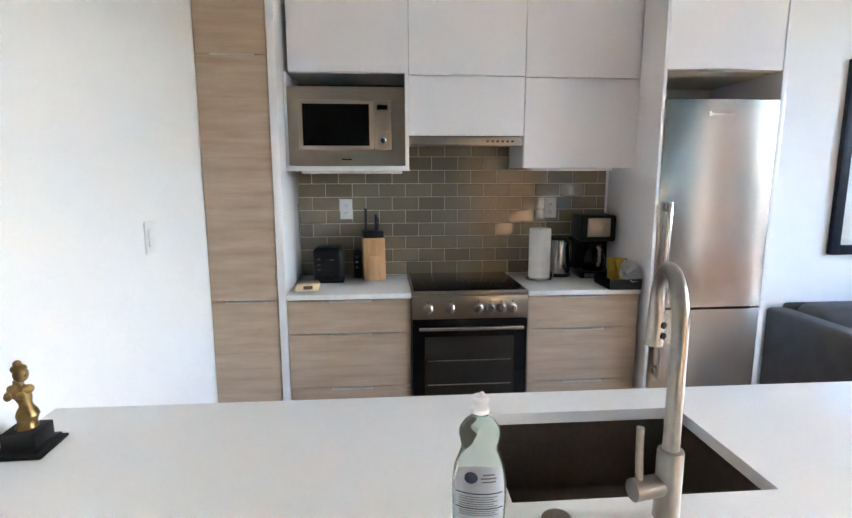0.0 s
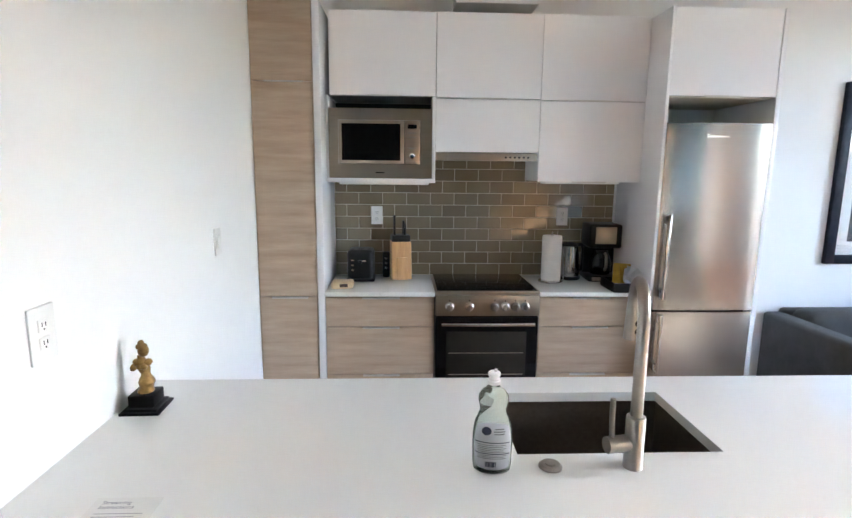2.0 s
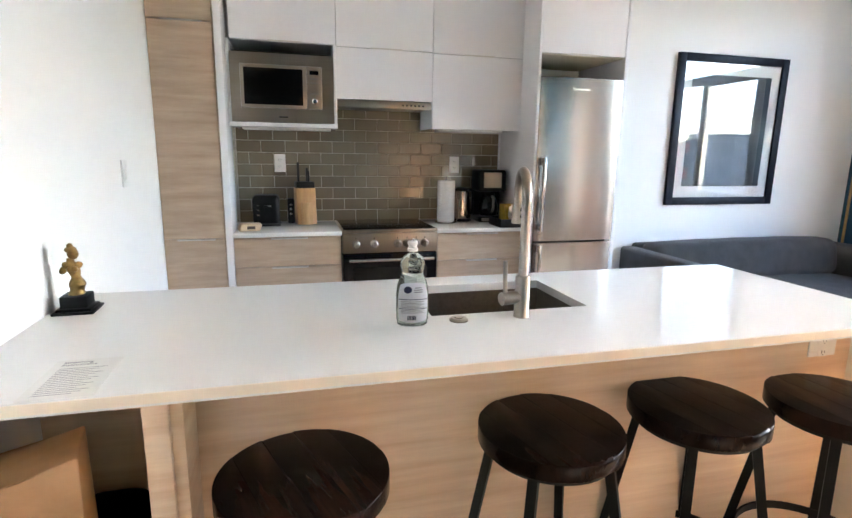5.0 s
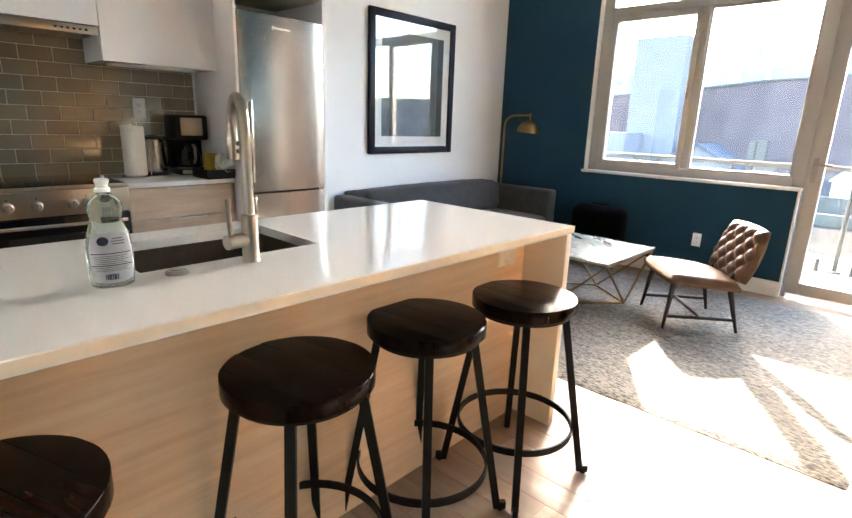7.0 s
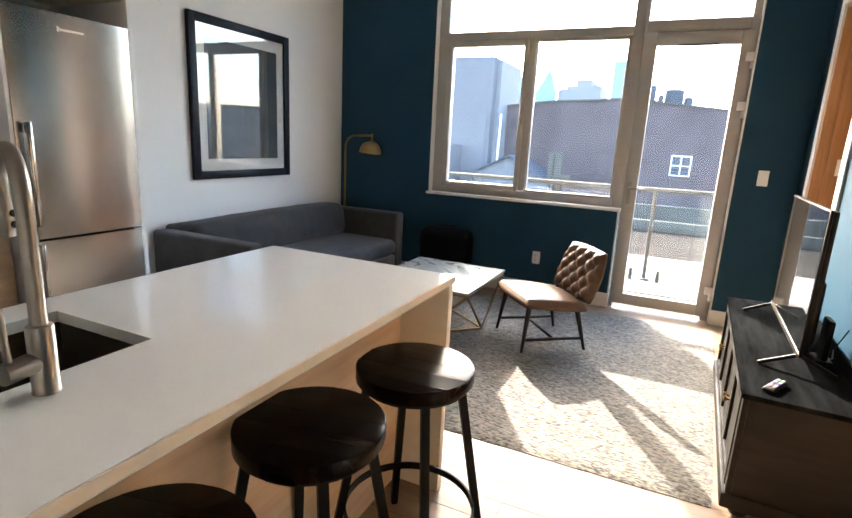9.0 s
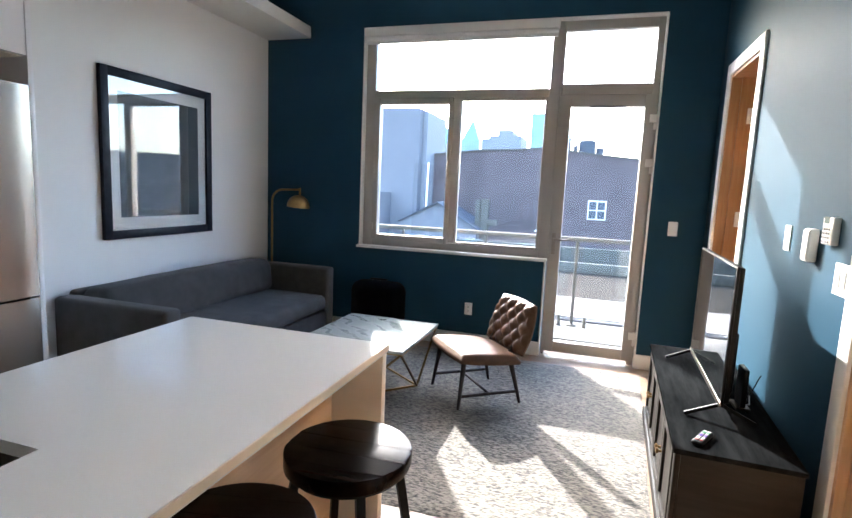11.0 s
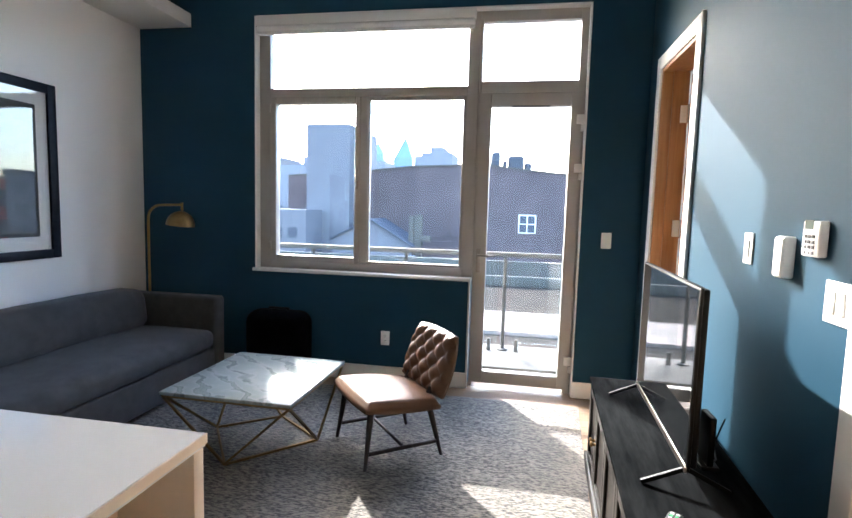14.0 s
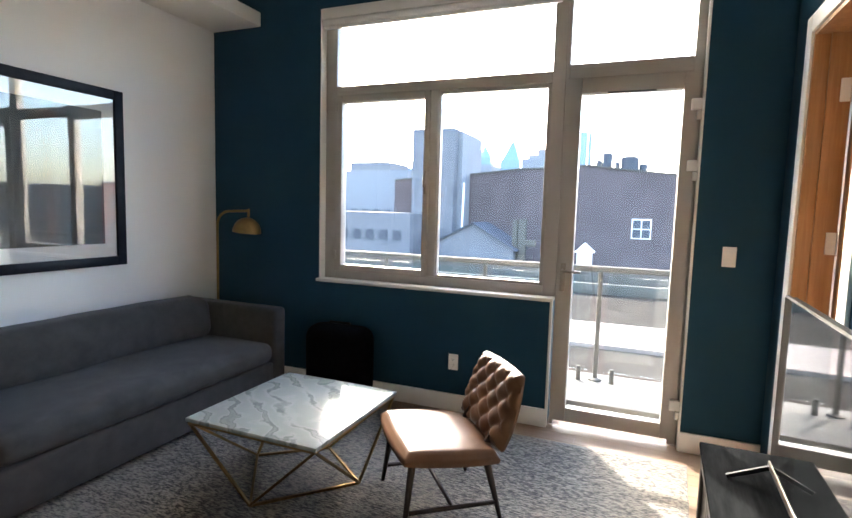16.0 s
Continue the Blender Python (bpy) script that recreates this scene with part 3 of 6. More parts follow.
bl = placed("roller_blind", "rolled-up off-white fabric blind above the window", "blind", (XE + 0.02, -1.43, 2.80))
part("cassette", box(XE - 0.012, XE + 0.05, -2.345, -0.56, 2.855, 2.925, 0.008), TRIM, bl)
part("fabric_roll", tube([(XE + 0.022, -2.335, 2.835), (XE + 0.022, -0.57, 2.835)], 0.03, 20), PAPER, bl)
part("hem_bar", box(XE + 0.004, XE + 0.04, -2.335, -0.57, 2.787, 2.812, 0.006), PAPER, bl)


# ---- kitchen ----
def pull(parent, x0, x1, y, z):
    bm = bmesh.new()
    cube(bm, x0, x1, y - 0.013, y + 0.004, z, z + 0.003)
    cube(bm, x0, x1, y - 0.013, y - 0.011, z - 0.005, z + 0.003)
    part("handle", bm, SATIN, parent, "slim brushed metal edge pull")


def front(parent, x0, x1, z0, z1, y, material, name="door"):
    return part(name, box(x0 + 0.0015, x1 - 0.0015, y, y + 0.019, z0 + 0.0015, z1 - 0.0015, 0.0012, 1), material, parent)


tall = placed("tall_cabinet", "tall greige wood-grain pantry cabinet", "cabinet", (-0.815, 0.25, 0))
part("body", box(-0.989, -0.662, 0.02, 0.498, 0.0, 2.462), OAK, tall)
for z0, z1, hz in ((0.10, 0.893, 0.893), (0.893, 2.055, None), (2.055, 2.462, 2.058)):
    dr = front(tall, -0.987, -0.664, z0, z1, 0.0, OAK)
    if hz:
        pull(dr, -0.915, -0.715, 0.0, hz - 0.004)
ep = solid("end_panel", box(-0.660, -0.622, -0.004, 0.498, 0.0, 2.462, 0.0015), GLOSS, "tall glossy white end panel", "panel", group="white end panels")
solid("end_panel", box(1.2125, 1.2285, -0.065, 0.498, 0.0, 2.455, 0.0015), GLOSS, "tall glossy white panel beside the fridge", "panel", group="white end panels")
solid("end_panel", box(1.816, 1.842, -0.065, 0.498, 0.0, 2.455, 0.0015), GLOSS, "tall glossy white panel beside the fridge", "panel", group="white end panels")

for x0, x1 in ((-0.62, -0.003), (0.603, 1.194)):
    dw = placed("drawer_cabinet", "greige wood-grain base cabinet with three drawers", "cabinet", ((x0 + x1) / 2, 0.25, 0), group="base cabinets")
    part("body", box(x0 + 0.002, x1 - 0.002, 0.02, 0.498, 0.10, 0.893), OAK, dw)
    part("plinth", box(x0 + 0.002, x1 - 0.002, 0.06, 0.10, 0.0, 0.10), OAK, dw)
    c = (x0 + x1) / 2
    for z0, z1 in ((0.10, 0.43), (0.43, 0.715), (0.715, 0.889)):
        d1 = front(dw, x0, x1, z0, z1, 0.0, OAK, "drawer")
        pull(d1, c - 0.10, c + 0.11, 0.0, z1 - 0.004)
for x0, x1 in ((-0.62, -0.001), (0.601, 1.195)):
    solid("worktop", box(x0, x1, -0.014, 0.496, 0.894, 0.92, 0.002), QUARTZ, "white quartz kitchen worktop", "worktop", group="kitchen worktops")

rg = placed("range_cooker", "freestanding steel range with a black ceramic hob and oven", "range", (0.3, 0.25, 0))
part("body", box(0.004, 0.596, 0.012, 0.49, 0.02, 0.905), BLACK, rg)
hobf = part("hob_frame", box(0.0, 0.6, -0.012, 0.492, 0.905, 0.926, 0.004), STEEL_H, rg, "brushed steel hob rim")
part("hob_glass", box(0.012, 0.588, 0.004, 0.484, 0.922, 0.929, 0.002), BLACK_GLASS, hobf, "black ceramic glass hob")
bm = bmesh.new()
cube(bm, 0.002, 0.598, -0.02, 0.02, 0.783, 0.904, 0.004)
pan = part("control_panel", bm, STEEL_H, rg, "brushed steel control panel")
for x in (0.082, 0.194, 0.340, 0.400, 0.458, 0.514):
    k = lathe([(0, 0), (0.026, 0), (0.026, 0.004), (0.021, 0.008), (0.019, 0.028), (0.015, 0.031), (0, 0.031)], 24)
    cube(k, -0.005, 0.005, -0.019, 0.019, 0.028, 0.038, 0.002)
    bmesh.ops.transform(k, verts=k.verts, matrix=Matrix.Translation((x, -0.02, 0.838)) @ pose(0, 0, 0, 90))
    part("knob", k, NICKEL, pan, "brushed metal control knob")
    part("knob_mark", box(x - 0.002, x + 0.002, -0.0212, -0.0195, 0.868, 0.878), BLACK, pan)
od = part("oven_door", box(0.004, 0.596, -0.016, 0.02, 0.16, 0.776, 0.004), BLACK_GLASS, rg, "black glass oven door")
part("oven_window", box(0.065, 0.53, -0.0185, -0.015, 0.30, 0.69, 0.001), OVEN_GLASS, od)
for z in (0.43, 0.56):
    bm = bmesh.new()
    cube(bm, 0.08, 0.515, -0.0200, -0.0184, z, z + 0.004)
    part("oven_rack", bm, STEEL_H, od)
part("oven_handle", tube([(0.035, -0.058, 0.742), (0.30, -0.062, 0.742), (0.565, -0.058, 0.742)], 0.010), CHROME, od, "polished metal bar handle")
for x in (0.08, 0.52):
    part("handle_post", rod(bmesh.new(), (x, -0.016, 0.742), (x, -0.058, 0.742), 0.008), CHROME, od)
part("bottom_drawer", box(0.004, 0.596, -0.014, 0.02, 0.03, 0.152, 0.003), STEEL_H, rg)

UY = 0.165
up = []
for x0, x1, z0, label in ((-0.60, 0.0, 2.012, "upper"), (0.0, 0.60, 2.005, "upper"), (0.60, 1.211, 2.0, "upper")):
    u = placed("wall_cabinet", "glossy white wall cabinet with a flat door", "cabinet", ((x0 + x1) / 2, 0.3, z0), group="upper wall cabinets")
    part("body", box(x0 + 0.001, x1 - 0.001, UY + 0.02, 0.498, z0, 2.463), GLOSS, u)
    dr = front(u, x0, x1, z0, 2.465, UY, GLOSS)
    c = (x0 + x1) / 2
    pull(dr, c - 0.09, c + 0.10, UY, z0 + 0.001)
for x0, x1, z0, z1 in ((0.0, 0.60, 1.705, 2.003), (0.60, 1.211, 1.541, 1.998)):
    u = placed("wall_cabinet", "glossy white wall cabinet with a flat door", "cabinet", ((x0 + x1) / 2, 0.3, z0), group="lower wall cabinets")
    part("body", box(x0 + 0.001, x1 - 0.001, UY + 0.02, 0.498, z0 + 0.004, z1), GLOSS, u)
    dr = front(u, x0, x1, z0, z1, UY, GLOSS)
    if x0 > 0.3:
        pull(dr, 0.80, 1.0, UY, z0 + 0.001)
fc = placed("fridge_cabinet", "glossy white cabinet above the fridge", "cabinet", (1.517, 0.2, 2.005))
part("body", box(1.230, 1.814, -0.04, 0.498, 2.007, 2.453), GLOSS, fc)
dr = front(fc, 1.2295, 1.815, 2.005, 2.455, -0.062, GLOSS)
pull(dr, 1.42, 1.62, -0.062, 2.006)
part("underside", box(1.230, 1.814, -0.035, 0.49, 2.002, 2.006), GROUT, fc)

hood = placed("cooker_hood", "slim brushed steel pull-out cooker hood", "cooker hood", (0.3, 0.3, 1.66))
part("body", box(0.004, 0.594, 0.20, 0.498, 1.668, 1.703), STEEL_H, hood)
part("visor", box(0.002, 0.588, 0.148, 0.20, 1.658, 1.700, 0.004), STEEL_H, hood)
for k in range(6):
    part("button", box(0.40 + 0.026 * k, 0.412 + 0.026 * k, 0.1455, 0.149, 1.673, 1.683, 0.001), BLACK, hood)
solid("under_cabinet_light", box(-0.555, -0.035, 0.20, 0.30, 1.515, 1.528, 0.004), PLASTIC_W, "slim white light bar under the shelf", "light bar", group="under-cabinet light bars")
solid("under_cabinet_light", box(0.66, 1.12, 0.24, 0.33, 1.529, 1.5425, 0.004), PLASTIC_W, "slim white light bar under the wall cabinet", "light bar", group="under-cabinet light bars")

ho = placed("microwave_housing", "open glossy white housing for the microwave", "shelf unit", (-0.3, 0.3, 1.53))
part("shelf", box(-0.619, 0.0, 0.135, 0.498, 1.528, 1.553, 0.0015), GLOSS, ho)
part("side_panel", box(-0.020, -0.001, 0.137, 0.498, 1.553, 2.008, 0.0015), GLOSS, ho)
part("side_panel", box(-0.619, -0.604, 0.137, 0.498, 1.553, 2.008, 0.0015), GLOSS, ho)
part("back_panel", box(-0.604, -0.020, 0.48, 0.498, 1.553, 2.008), BLACK, ho)
MY = 0.125
mw = placed("microwave_oven", "built-in stainless steel microwave with a dark glass door", "microwave", (-0.31, 0.3, 1.553))
part("body", box(-0.585, -0.04, MY + 0.02, 0.46, 1.5535, 1.90, 0.003), BLACK, mw)
bm = bmesh.new()
for a in ((-0.601, -0.548, 1.555, 1.938), (-0.088, -0.022, 1.555, 1.938), (-0.548, -0.088, 1.875, 1.938), (-0.548, -0.088, 1.555, 1.632)):
    cube(bm, a[0], a[1], MY - 0.002, MY + 0.02, a[2], a[3])
part("trim_frame", bm, STEEL_H, mw, "brushed steel trim frame")
dd = part("door", box(-0.546, -0.178, MY - 0.010, MY + 0.015, 1.634, 1.873, 0.003), STEEL_H, mw, "brushed steel framed door")
part("door_glass", box(-0.528, -0.200, MY - 0.012, MY - 0.008, 1.652, 1.855, 0.001), MW_GLASS, dd, "black mesh-backed door glass")
cp = part("control_panel", box(-0.176, -0.090, MY - 0.010, MY + 0.015, 1.634, 1.873, 0.003), STEEL_H, mw)
part("display", box(-0.160, -0.108, MY - 0.012, MY - 0.009, 1.828, 1.852), BLACK_GLASS, cp, "small dark display")
for z in (1.806, 1.782, 1.722):
    part("button", box(-0.156, -0.110, MY - 0.0125, MY - 0.009, z - 0.004, z + 0.004, 0.001), NICKEL, cp)
k = lathe([(0, 0), (0.018, 0), (0.016, 0.018), (0.012, 0.021), (0, 0.021)], 24)
bmesh.ops.transform(k, verts=k.verts, matrix=Matrix.Translation((-0.134, MY - 0.010, 1.678)) @ pose(0, 0, 0, 90))
part("dial", k, CHROME, cp, "round metal dial")
part("badge", box(-0.34, -0.29, MY - 0.0035, MY - 0.001, 1.582, 1.588), BLACK, mw)

fg = placed("fridge_freezer", "tall stainless steel fridge-freezer", "fridge", (1.51, 0.2, 0))
part("body", box(1.231, 1.812, 0.0, 0.48, 0.03, 1.868), BLACK, fg, "dark cabinet body")


def bowed(x0, x1, z0, z1, y):
    bm = bmesh.new()
    pts = [(x0, y + 0.06)] + [(x0 + (x1 - x0) * k / 14, y - 0.012 * math.sin(math.pi * min(1, max(0, k / 14))) ** 0.6) for k in range(15)] + [(x1, y + 0.06)]
    f = bm.faces.new([bm.verts.new((px, py, z0)) for px, py in pts])
    r = bmesh.ops.extrude_face_region(bm, geom=[f])
    bmesh.ops.translate(bm, vec=(0, 0, z1 - z0), verts=[g for g in r["geom"] if isinstance(g, bmesh.types.BMVert)])
    bmesh.ops.recalc_face_normals(bm, faces=bm.faces)
    return bm


for z0, z1, h0, h1 in ((0.832, 1.866, 0.90, 1.375), (0.06, 0.820, 0.47, 0.815)):
    dr = part("door", bowed(1.231, 1.812, z0, z1, -0.068), STEEL, fg, "brushed stainless steel door")
    hn = part("handle", box(1.252, 1.272, -0.128, -0.112, h0, h1, 0.004), CHROME, dr, "polished vertical bar handle")
    for z in (h0 + 0.03, h1 - 0.03):
        part("mount", box(1.250, 1.274, -0.116, -0.068, z - 0.022, z + 0.022, 0.004), CHROME, hn)
part("badge", box(1.46, 1.57, -0.083, -0.079, 1.790, 1.800), CHROME, fg)
part("badge", box(1.447, 1.458, -0.083, -0.079, 1.785, 1.808), CHROME, fg)


def socket(x, y, z, normal, label, parts=2, w=0.072, h=0.116):
    """A wall plate at a place, facing away from its wall."""
    rz = {"-y": 0, "-x": -90, "+x": 90, "+y": 180}[normal]
    s = thing("wall_outlet", label, "outlet", (x, y, z), rz, "wall outlets")
    part("plate", box(-w / 2, w / 2, -0.006, 0, -h / 2, h / 2, 0.002), PLASTIC_W, s)
    for dz in ((-0.021, 0.021) if parts == 2 else (0,)):
        f = part("socket_face", box(-0.017, 0.017, -0.009, -0.005, dz - 0.015, dz + 0.015, 0.002), PLASTIC_W, s)
        for dx in (-0.006, 0.006):
            part("slot", box(dx - 0.0012, dx + 0.0012, -0.0096, -0.0085, dz - 0.003, dz + 0.007), PLASTIC_DARK, f)
        part("slot", box(-0.002, 0.002, -0.0096, -0.0085, dz - 0.011, dz - 0.007), PLASTIC_DARK, f)
    return s


def switch(x, y, z, normal, label, gangs=1, h=0.118):
    rz = {"-y": 0, "-x": -90, "+x": 90, "+y": 180}[normal]
    s = thing("light_switch", label, "switch", (x, y, z), rz, "light switches")
    w = 0.072 + 0.046 * (gangs - 1)
    part("plate", box(-w / 2, w / 2, -0.007, 0, -h / 2, h / 2, 0.002), PLASTIC_W, s)
    for g in range(gangs):
        c = 0.046 * (g - (gangs - 1) / 2)
        part("rocker", box(c - 0.016, c + 0.016, -0.012, -0.006, -0.033, 0.033, 0.003), PLASTIC_W, s)
    return s


socket(-0.352, YN - 0.011, 1.313, "-y", "white double wall outlet on the tiled backsplash")
socket(0.857, YN - 0.011, 1.313, "-y", "white double wall outlet on the tiled backsplash")
socket(XE, -1.693, 0.36, "-x", "white double wall outlet low on the teal wall")
switch(XE, -3.37, 1.22, "-x", "white rocker switch on the teal wall")
switch(2.757, YS, 1.302, "+y", "white rocker switch on the teal wall")
switch(2.164, YS, 1.191, "+y", "wide white double rocker switch on the teal wall", 2)
switch(-0.995, -0.590, 1.280, "+x", "white rocker switch on the white wall")
socket(-1.004, -1.700, 1.217, "+x", "large white double wall outlet above the counter", 2, 0.085, 0.13)

# small things on the kitchen counter
Z0 = 0.92
to = thing("toaster", "black two-slot toaster on the worktop", "toaster", (-0.445, 0.36, Z0))
part("body", box(-0.082, 0.082, -0.085, 0.085, 0.012, 0.195, 0.028, 4), BLACK, to)
for x in (-0.03, 0.03):
    part("slot", box(x - 0.012, x + 0.012, -0.062, 0.062, 0.190, 0.1965), PLASTIC_DARK, to)
part("lever", box(-0.012, 0.012, -0.104, -0.084, 0.12, 0.135, 0.004), BLACK, to)
for z in (0.07, 0.10, 0.13):
    part("button", box(-0.055, -0.040, -0.0875, -0.084, z, z + 0.006), CHROME, to)
part("badge", box(-0.006, 0.034, -0.0875, -0.084, 0.126, 0.133), CHROME, to)
part("base", box(-0.086, 0.086, -0.089, 0.089, 0.0, 0.014, 0.004), BLACK, to)
kb = thing("knife_block", "bamboo knife block holding black-handled knives", "knife block", (-0.197, 0.40, Z0), 8)
bm = box(-0.062, 0.062, -0.06, 0.06, 0.0, 0.235, 0.004)
for v in bm.verts:
    v.co.y += 0.12 * v.co.z
part("block", bm, BAMBOO, kb)
bm = box(-0.062, 0.062, -0.062, 0.06, 0.0, 0.14, 0.003)
for v in bm.verts:
    v.co.y += 0.12 * v.co.z - 0.012
    v.co.x *= 0.55
part("front_pocket", bm, BAMBOO, kb)
part("insert", box(-0.058, 0.058, -0.025, 0.085, 0.232, 0.275, 0.006), BLACK, kb)
for x, y, h in ((-0.038, 0.03, 0.40), (0.02, 0.035, 0.365), (0.032, 0.05, 0.345), (0.024, 0.01, 0.32)):
    kn = part("knife", box(x - 0.007, x + 0.007, y - 0.011, y + 0.011, 0.262, h, 0.004), BLACK, kb)
    part("rivet", box(x - 0.0075, x + 0.0075, y - 0.003, y + 0.003, h - 0.05, h - 0.045), CHROME, kn)
cg = thing("can_opener", "small black electric can opener", "can opener", (-0.292, 0.43, Z0))
part("body", box(-0.022, 0.022, -0.03, 0.03, 0.0, 0.165, 0.010, 3), BLACK, cg)
for z in (0.06, 0.09, 0.12):
    part("button", box(-0.008, 0.008, -0.0325, -0.029, z, z + 0.012, 0.002), CHROME, cg)
pk = thing("coffee_packet", "small beige paper packet with a dark stamp", "packet", (-0.54, 0.105, Z0), 12)
bm = box(-0.062, 0.062, -0.045, 0.045, 0.0, 0.046, 0.012, 3)
for v in bm.verts:
    v.co.x += 0.35 * max(0, v.co.z - 0.01)
    v.co.z *= 1 - 3.5 * abs(v.co.x) ** 1.4
part("pouch", bm, TAN_PACK, pk)
part("stamp", box(-0.016, 0.03, -0.0465, -0.043, 0.013, 0.031), BROWN_PRINT, pk)
pt = thing("paper_towel_holder", "paper towel roll on a thin steel stand", "paper towels", (0.742, 0.29, Z0))
part("base", lathe([(0, 0), (0.075, 0), (0.075, 0.006), (0.07, 0.010), (0, 0.010)], 32), CHROME, pt)
part("rod", rod(bmesh.new(), (0, 0, 0.008), (0, 0, 0.315), 0.005), CHROME, pt)
part("guard", tube([(0.08, 0.0, 0.006), (0.085, 0, 0.05), (0.082, 0, 0.16), (0.07, 0, 0.20)], 0.003, 8), CHROME, pt)
part("paper_roll", lathe([(0.02, 0.014), (0.058, 0.014), (0.060, 0.018), (0.060, 0.286), (0.058, 0.290), (0.02, 0.290)], 40), PAPER, pt, "white paper roll")
ke = thing("electric_kettle", "brushed steel electric kettle with a black handle", "kettle", (0.885, 0.40, Z0), 20)
part("base", lathe([(0, 0), (0.078, 0), (0.08, 0.012), (0.072, 0.020), (0, 0.020)], 32), BLACK, ke)
part("jug", lathe([(0, 0.022), (0.070, 0.022), (0.072, 0.05), (0.060, 0.19), (0.055, 0.215), (0, 0.215)], 32), STEEL, ke, "brushed steel jug")
part("lid", lathe([(0.056, 0.213), (0.056, 0.226), (0.03, 0.236), (0, 0.238)], 32), BLACK, ke)
part("handle", tube([(0.05, 0, 0.215), (0.10, 0, 0.215), (0.118, 0, 0.19), (0.118, 0, 0.09), (0.105, 0, 0.05), (0.07, 0, 0.045)], 0.012), BLACK, ke)
cm = thing("coffee_maker", "black and steel drip coffee maker with a glass carafe", "coffee maker", (1.085, 0.385, Z0), -4)
part("base", box(-0.098, 0.098, -0.115, 0.09, 0.0, 0.038, 0.008), BLACK, cm)
part("base_trim", box(-0.075, 0.055, -0.119, -0.112, 0.008, 0.030, 0.002), STEEL_H, cm)
part("column", box(-0.098, 0.098, 0.02, 0.095, 0.03, 0.345, 0.010), BLACK, cm)
part("head", box(-0.100, 0.100, -0.105, 0.095, 0.212, 0.362, 0.014, 3), BLACK, cm)
part("head_trim", box(-0.064, 0.064, -0.111, -0.10, 0.240, 0.345, 0.004), STEEL_H, cm, "brushed steel front band")
ca = part("carafe", lathe([(0, 0.045), (0.058, 0.045), (0.070, 0.07), (0.072, 0.11), (0.055, 0.16), (0.045, 0.18), (0.048, 0.195), (0, 0.197)], 28, at=(-0.01, -0.045, 0)), BLACK_GLASS, cm, "dark glass carafe")
part("carafe_handle", tube([(0.0, -0.105, 0.18), (0.0, -0.135, 0.17), (0.0, -0.138, 0.10), (0.0, -0.11, 0.075)], 0.009), STEEL_H, ca)
tr = thing("coffee_tray", "black tray with coffee filters, packets and cups", "tray", (1.105, 0.075, Z0))
bm = box(-0.085, 0.085, -0.105, 0.105, 0.0, 0.012, 0.003)
for a in ((-0.085, -0.078, -0.105, 0.105), (0.078, 0.085, -0.105, 0.105), (-0.078, 0.078, -0.105, -0.098), (-0.078, 0.078, 0.098, 0.105)):
    cube(bm, *a, 0.01, 0.055)
part("tray_body", bm, BLACK, tr)
bm = bmesh.new()
rr = []
for k in range(24):
    a = 2 * math.pi * k / 24
    q = 1.0 + (0.10 if k % 2 else -0.05)
    rr.append((bm.verts.new((0.028 * math.cos(a), 0.028 * math.sin(a), 0.0)), bm.verts.new((0.062 * q * math.cos(a), 0.062 * q * math.sin(a), 0.062))))
for k in range(24):
    j = (k + 1) % 24
    bm.faces.new((rr[k][0], rr[j][0], rr[j][1], rr[k][1]))
bm.faces.new([a for a, _ in rr])
bmesh.ops.solidify(bm, geom=bm.faces[:], thickness=0.002)
bmesh.ops.transform(bm, verts=bm.verts, matrix=pose(0.02, -0.03, 0.06, 55, 0, 20))
fl = solid("coffee_filter", bm, PAPER, "fluted white paper coffee filters in the tray", "coffee filter")
fl.matrix_world = pose(1.105, 0.075, Z0)
for k, (dx, dy, rz, rx) in enumerate(((0.045, 0.03, 10, -14), (0.01, 0.06, -20, -10), (0.05, -0.01, 30, -20))):
    bm = box(-0.038, 0.038, -0.006, 0.006, 0.0, 0.13, 0.005, 2)
    for v in bm.verts:
        v.co.y *= 1 + 1.6 * math.sin(math.pi * max(0, min(1, v.co.z / 0.13)))
    pkt = solid("coffee_sachet", bm, YELLOW, "yellow foil coffee sachet standing in the tray", "sachet", group="coffee sachets")
    pkt.matrix_world = pose(1.105 + dx, 0.075 + dy, Z0 + 0.013, rx, 0, rz)
for dx in (-0.055, -0.02):
    cu = solid("creamer_cup", lathe([(0, 0), (0.014, 0), (0.019, 0.028), (0.021, 0.028), (0.021, 0.031), (0, 0.031)], 20), PLASTIC_W, "small white creamer cup in the tray", "creamer", group="creamer cups")
    cu.matrix_world = pose(1.105 + dx, 0.075 - 0.06, Z0 + 0.013)

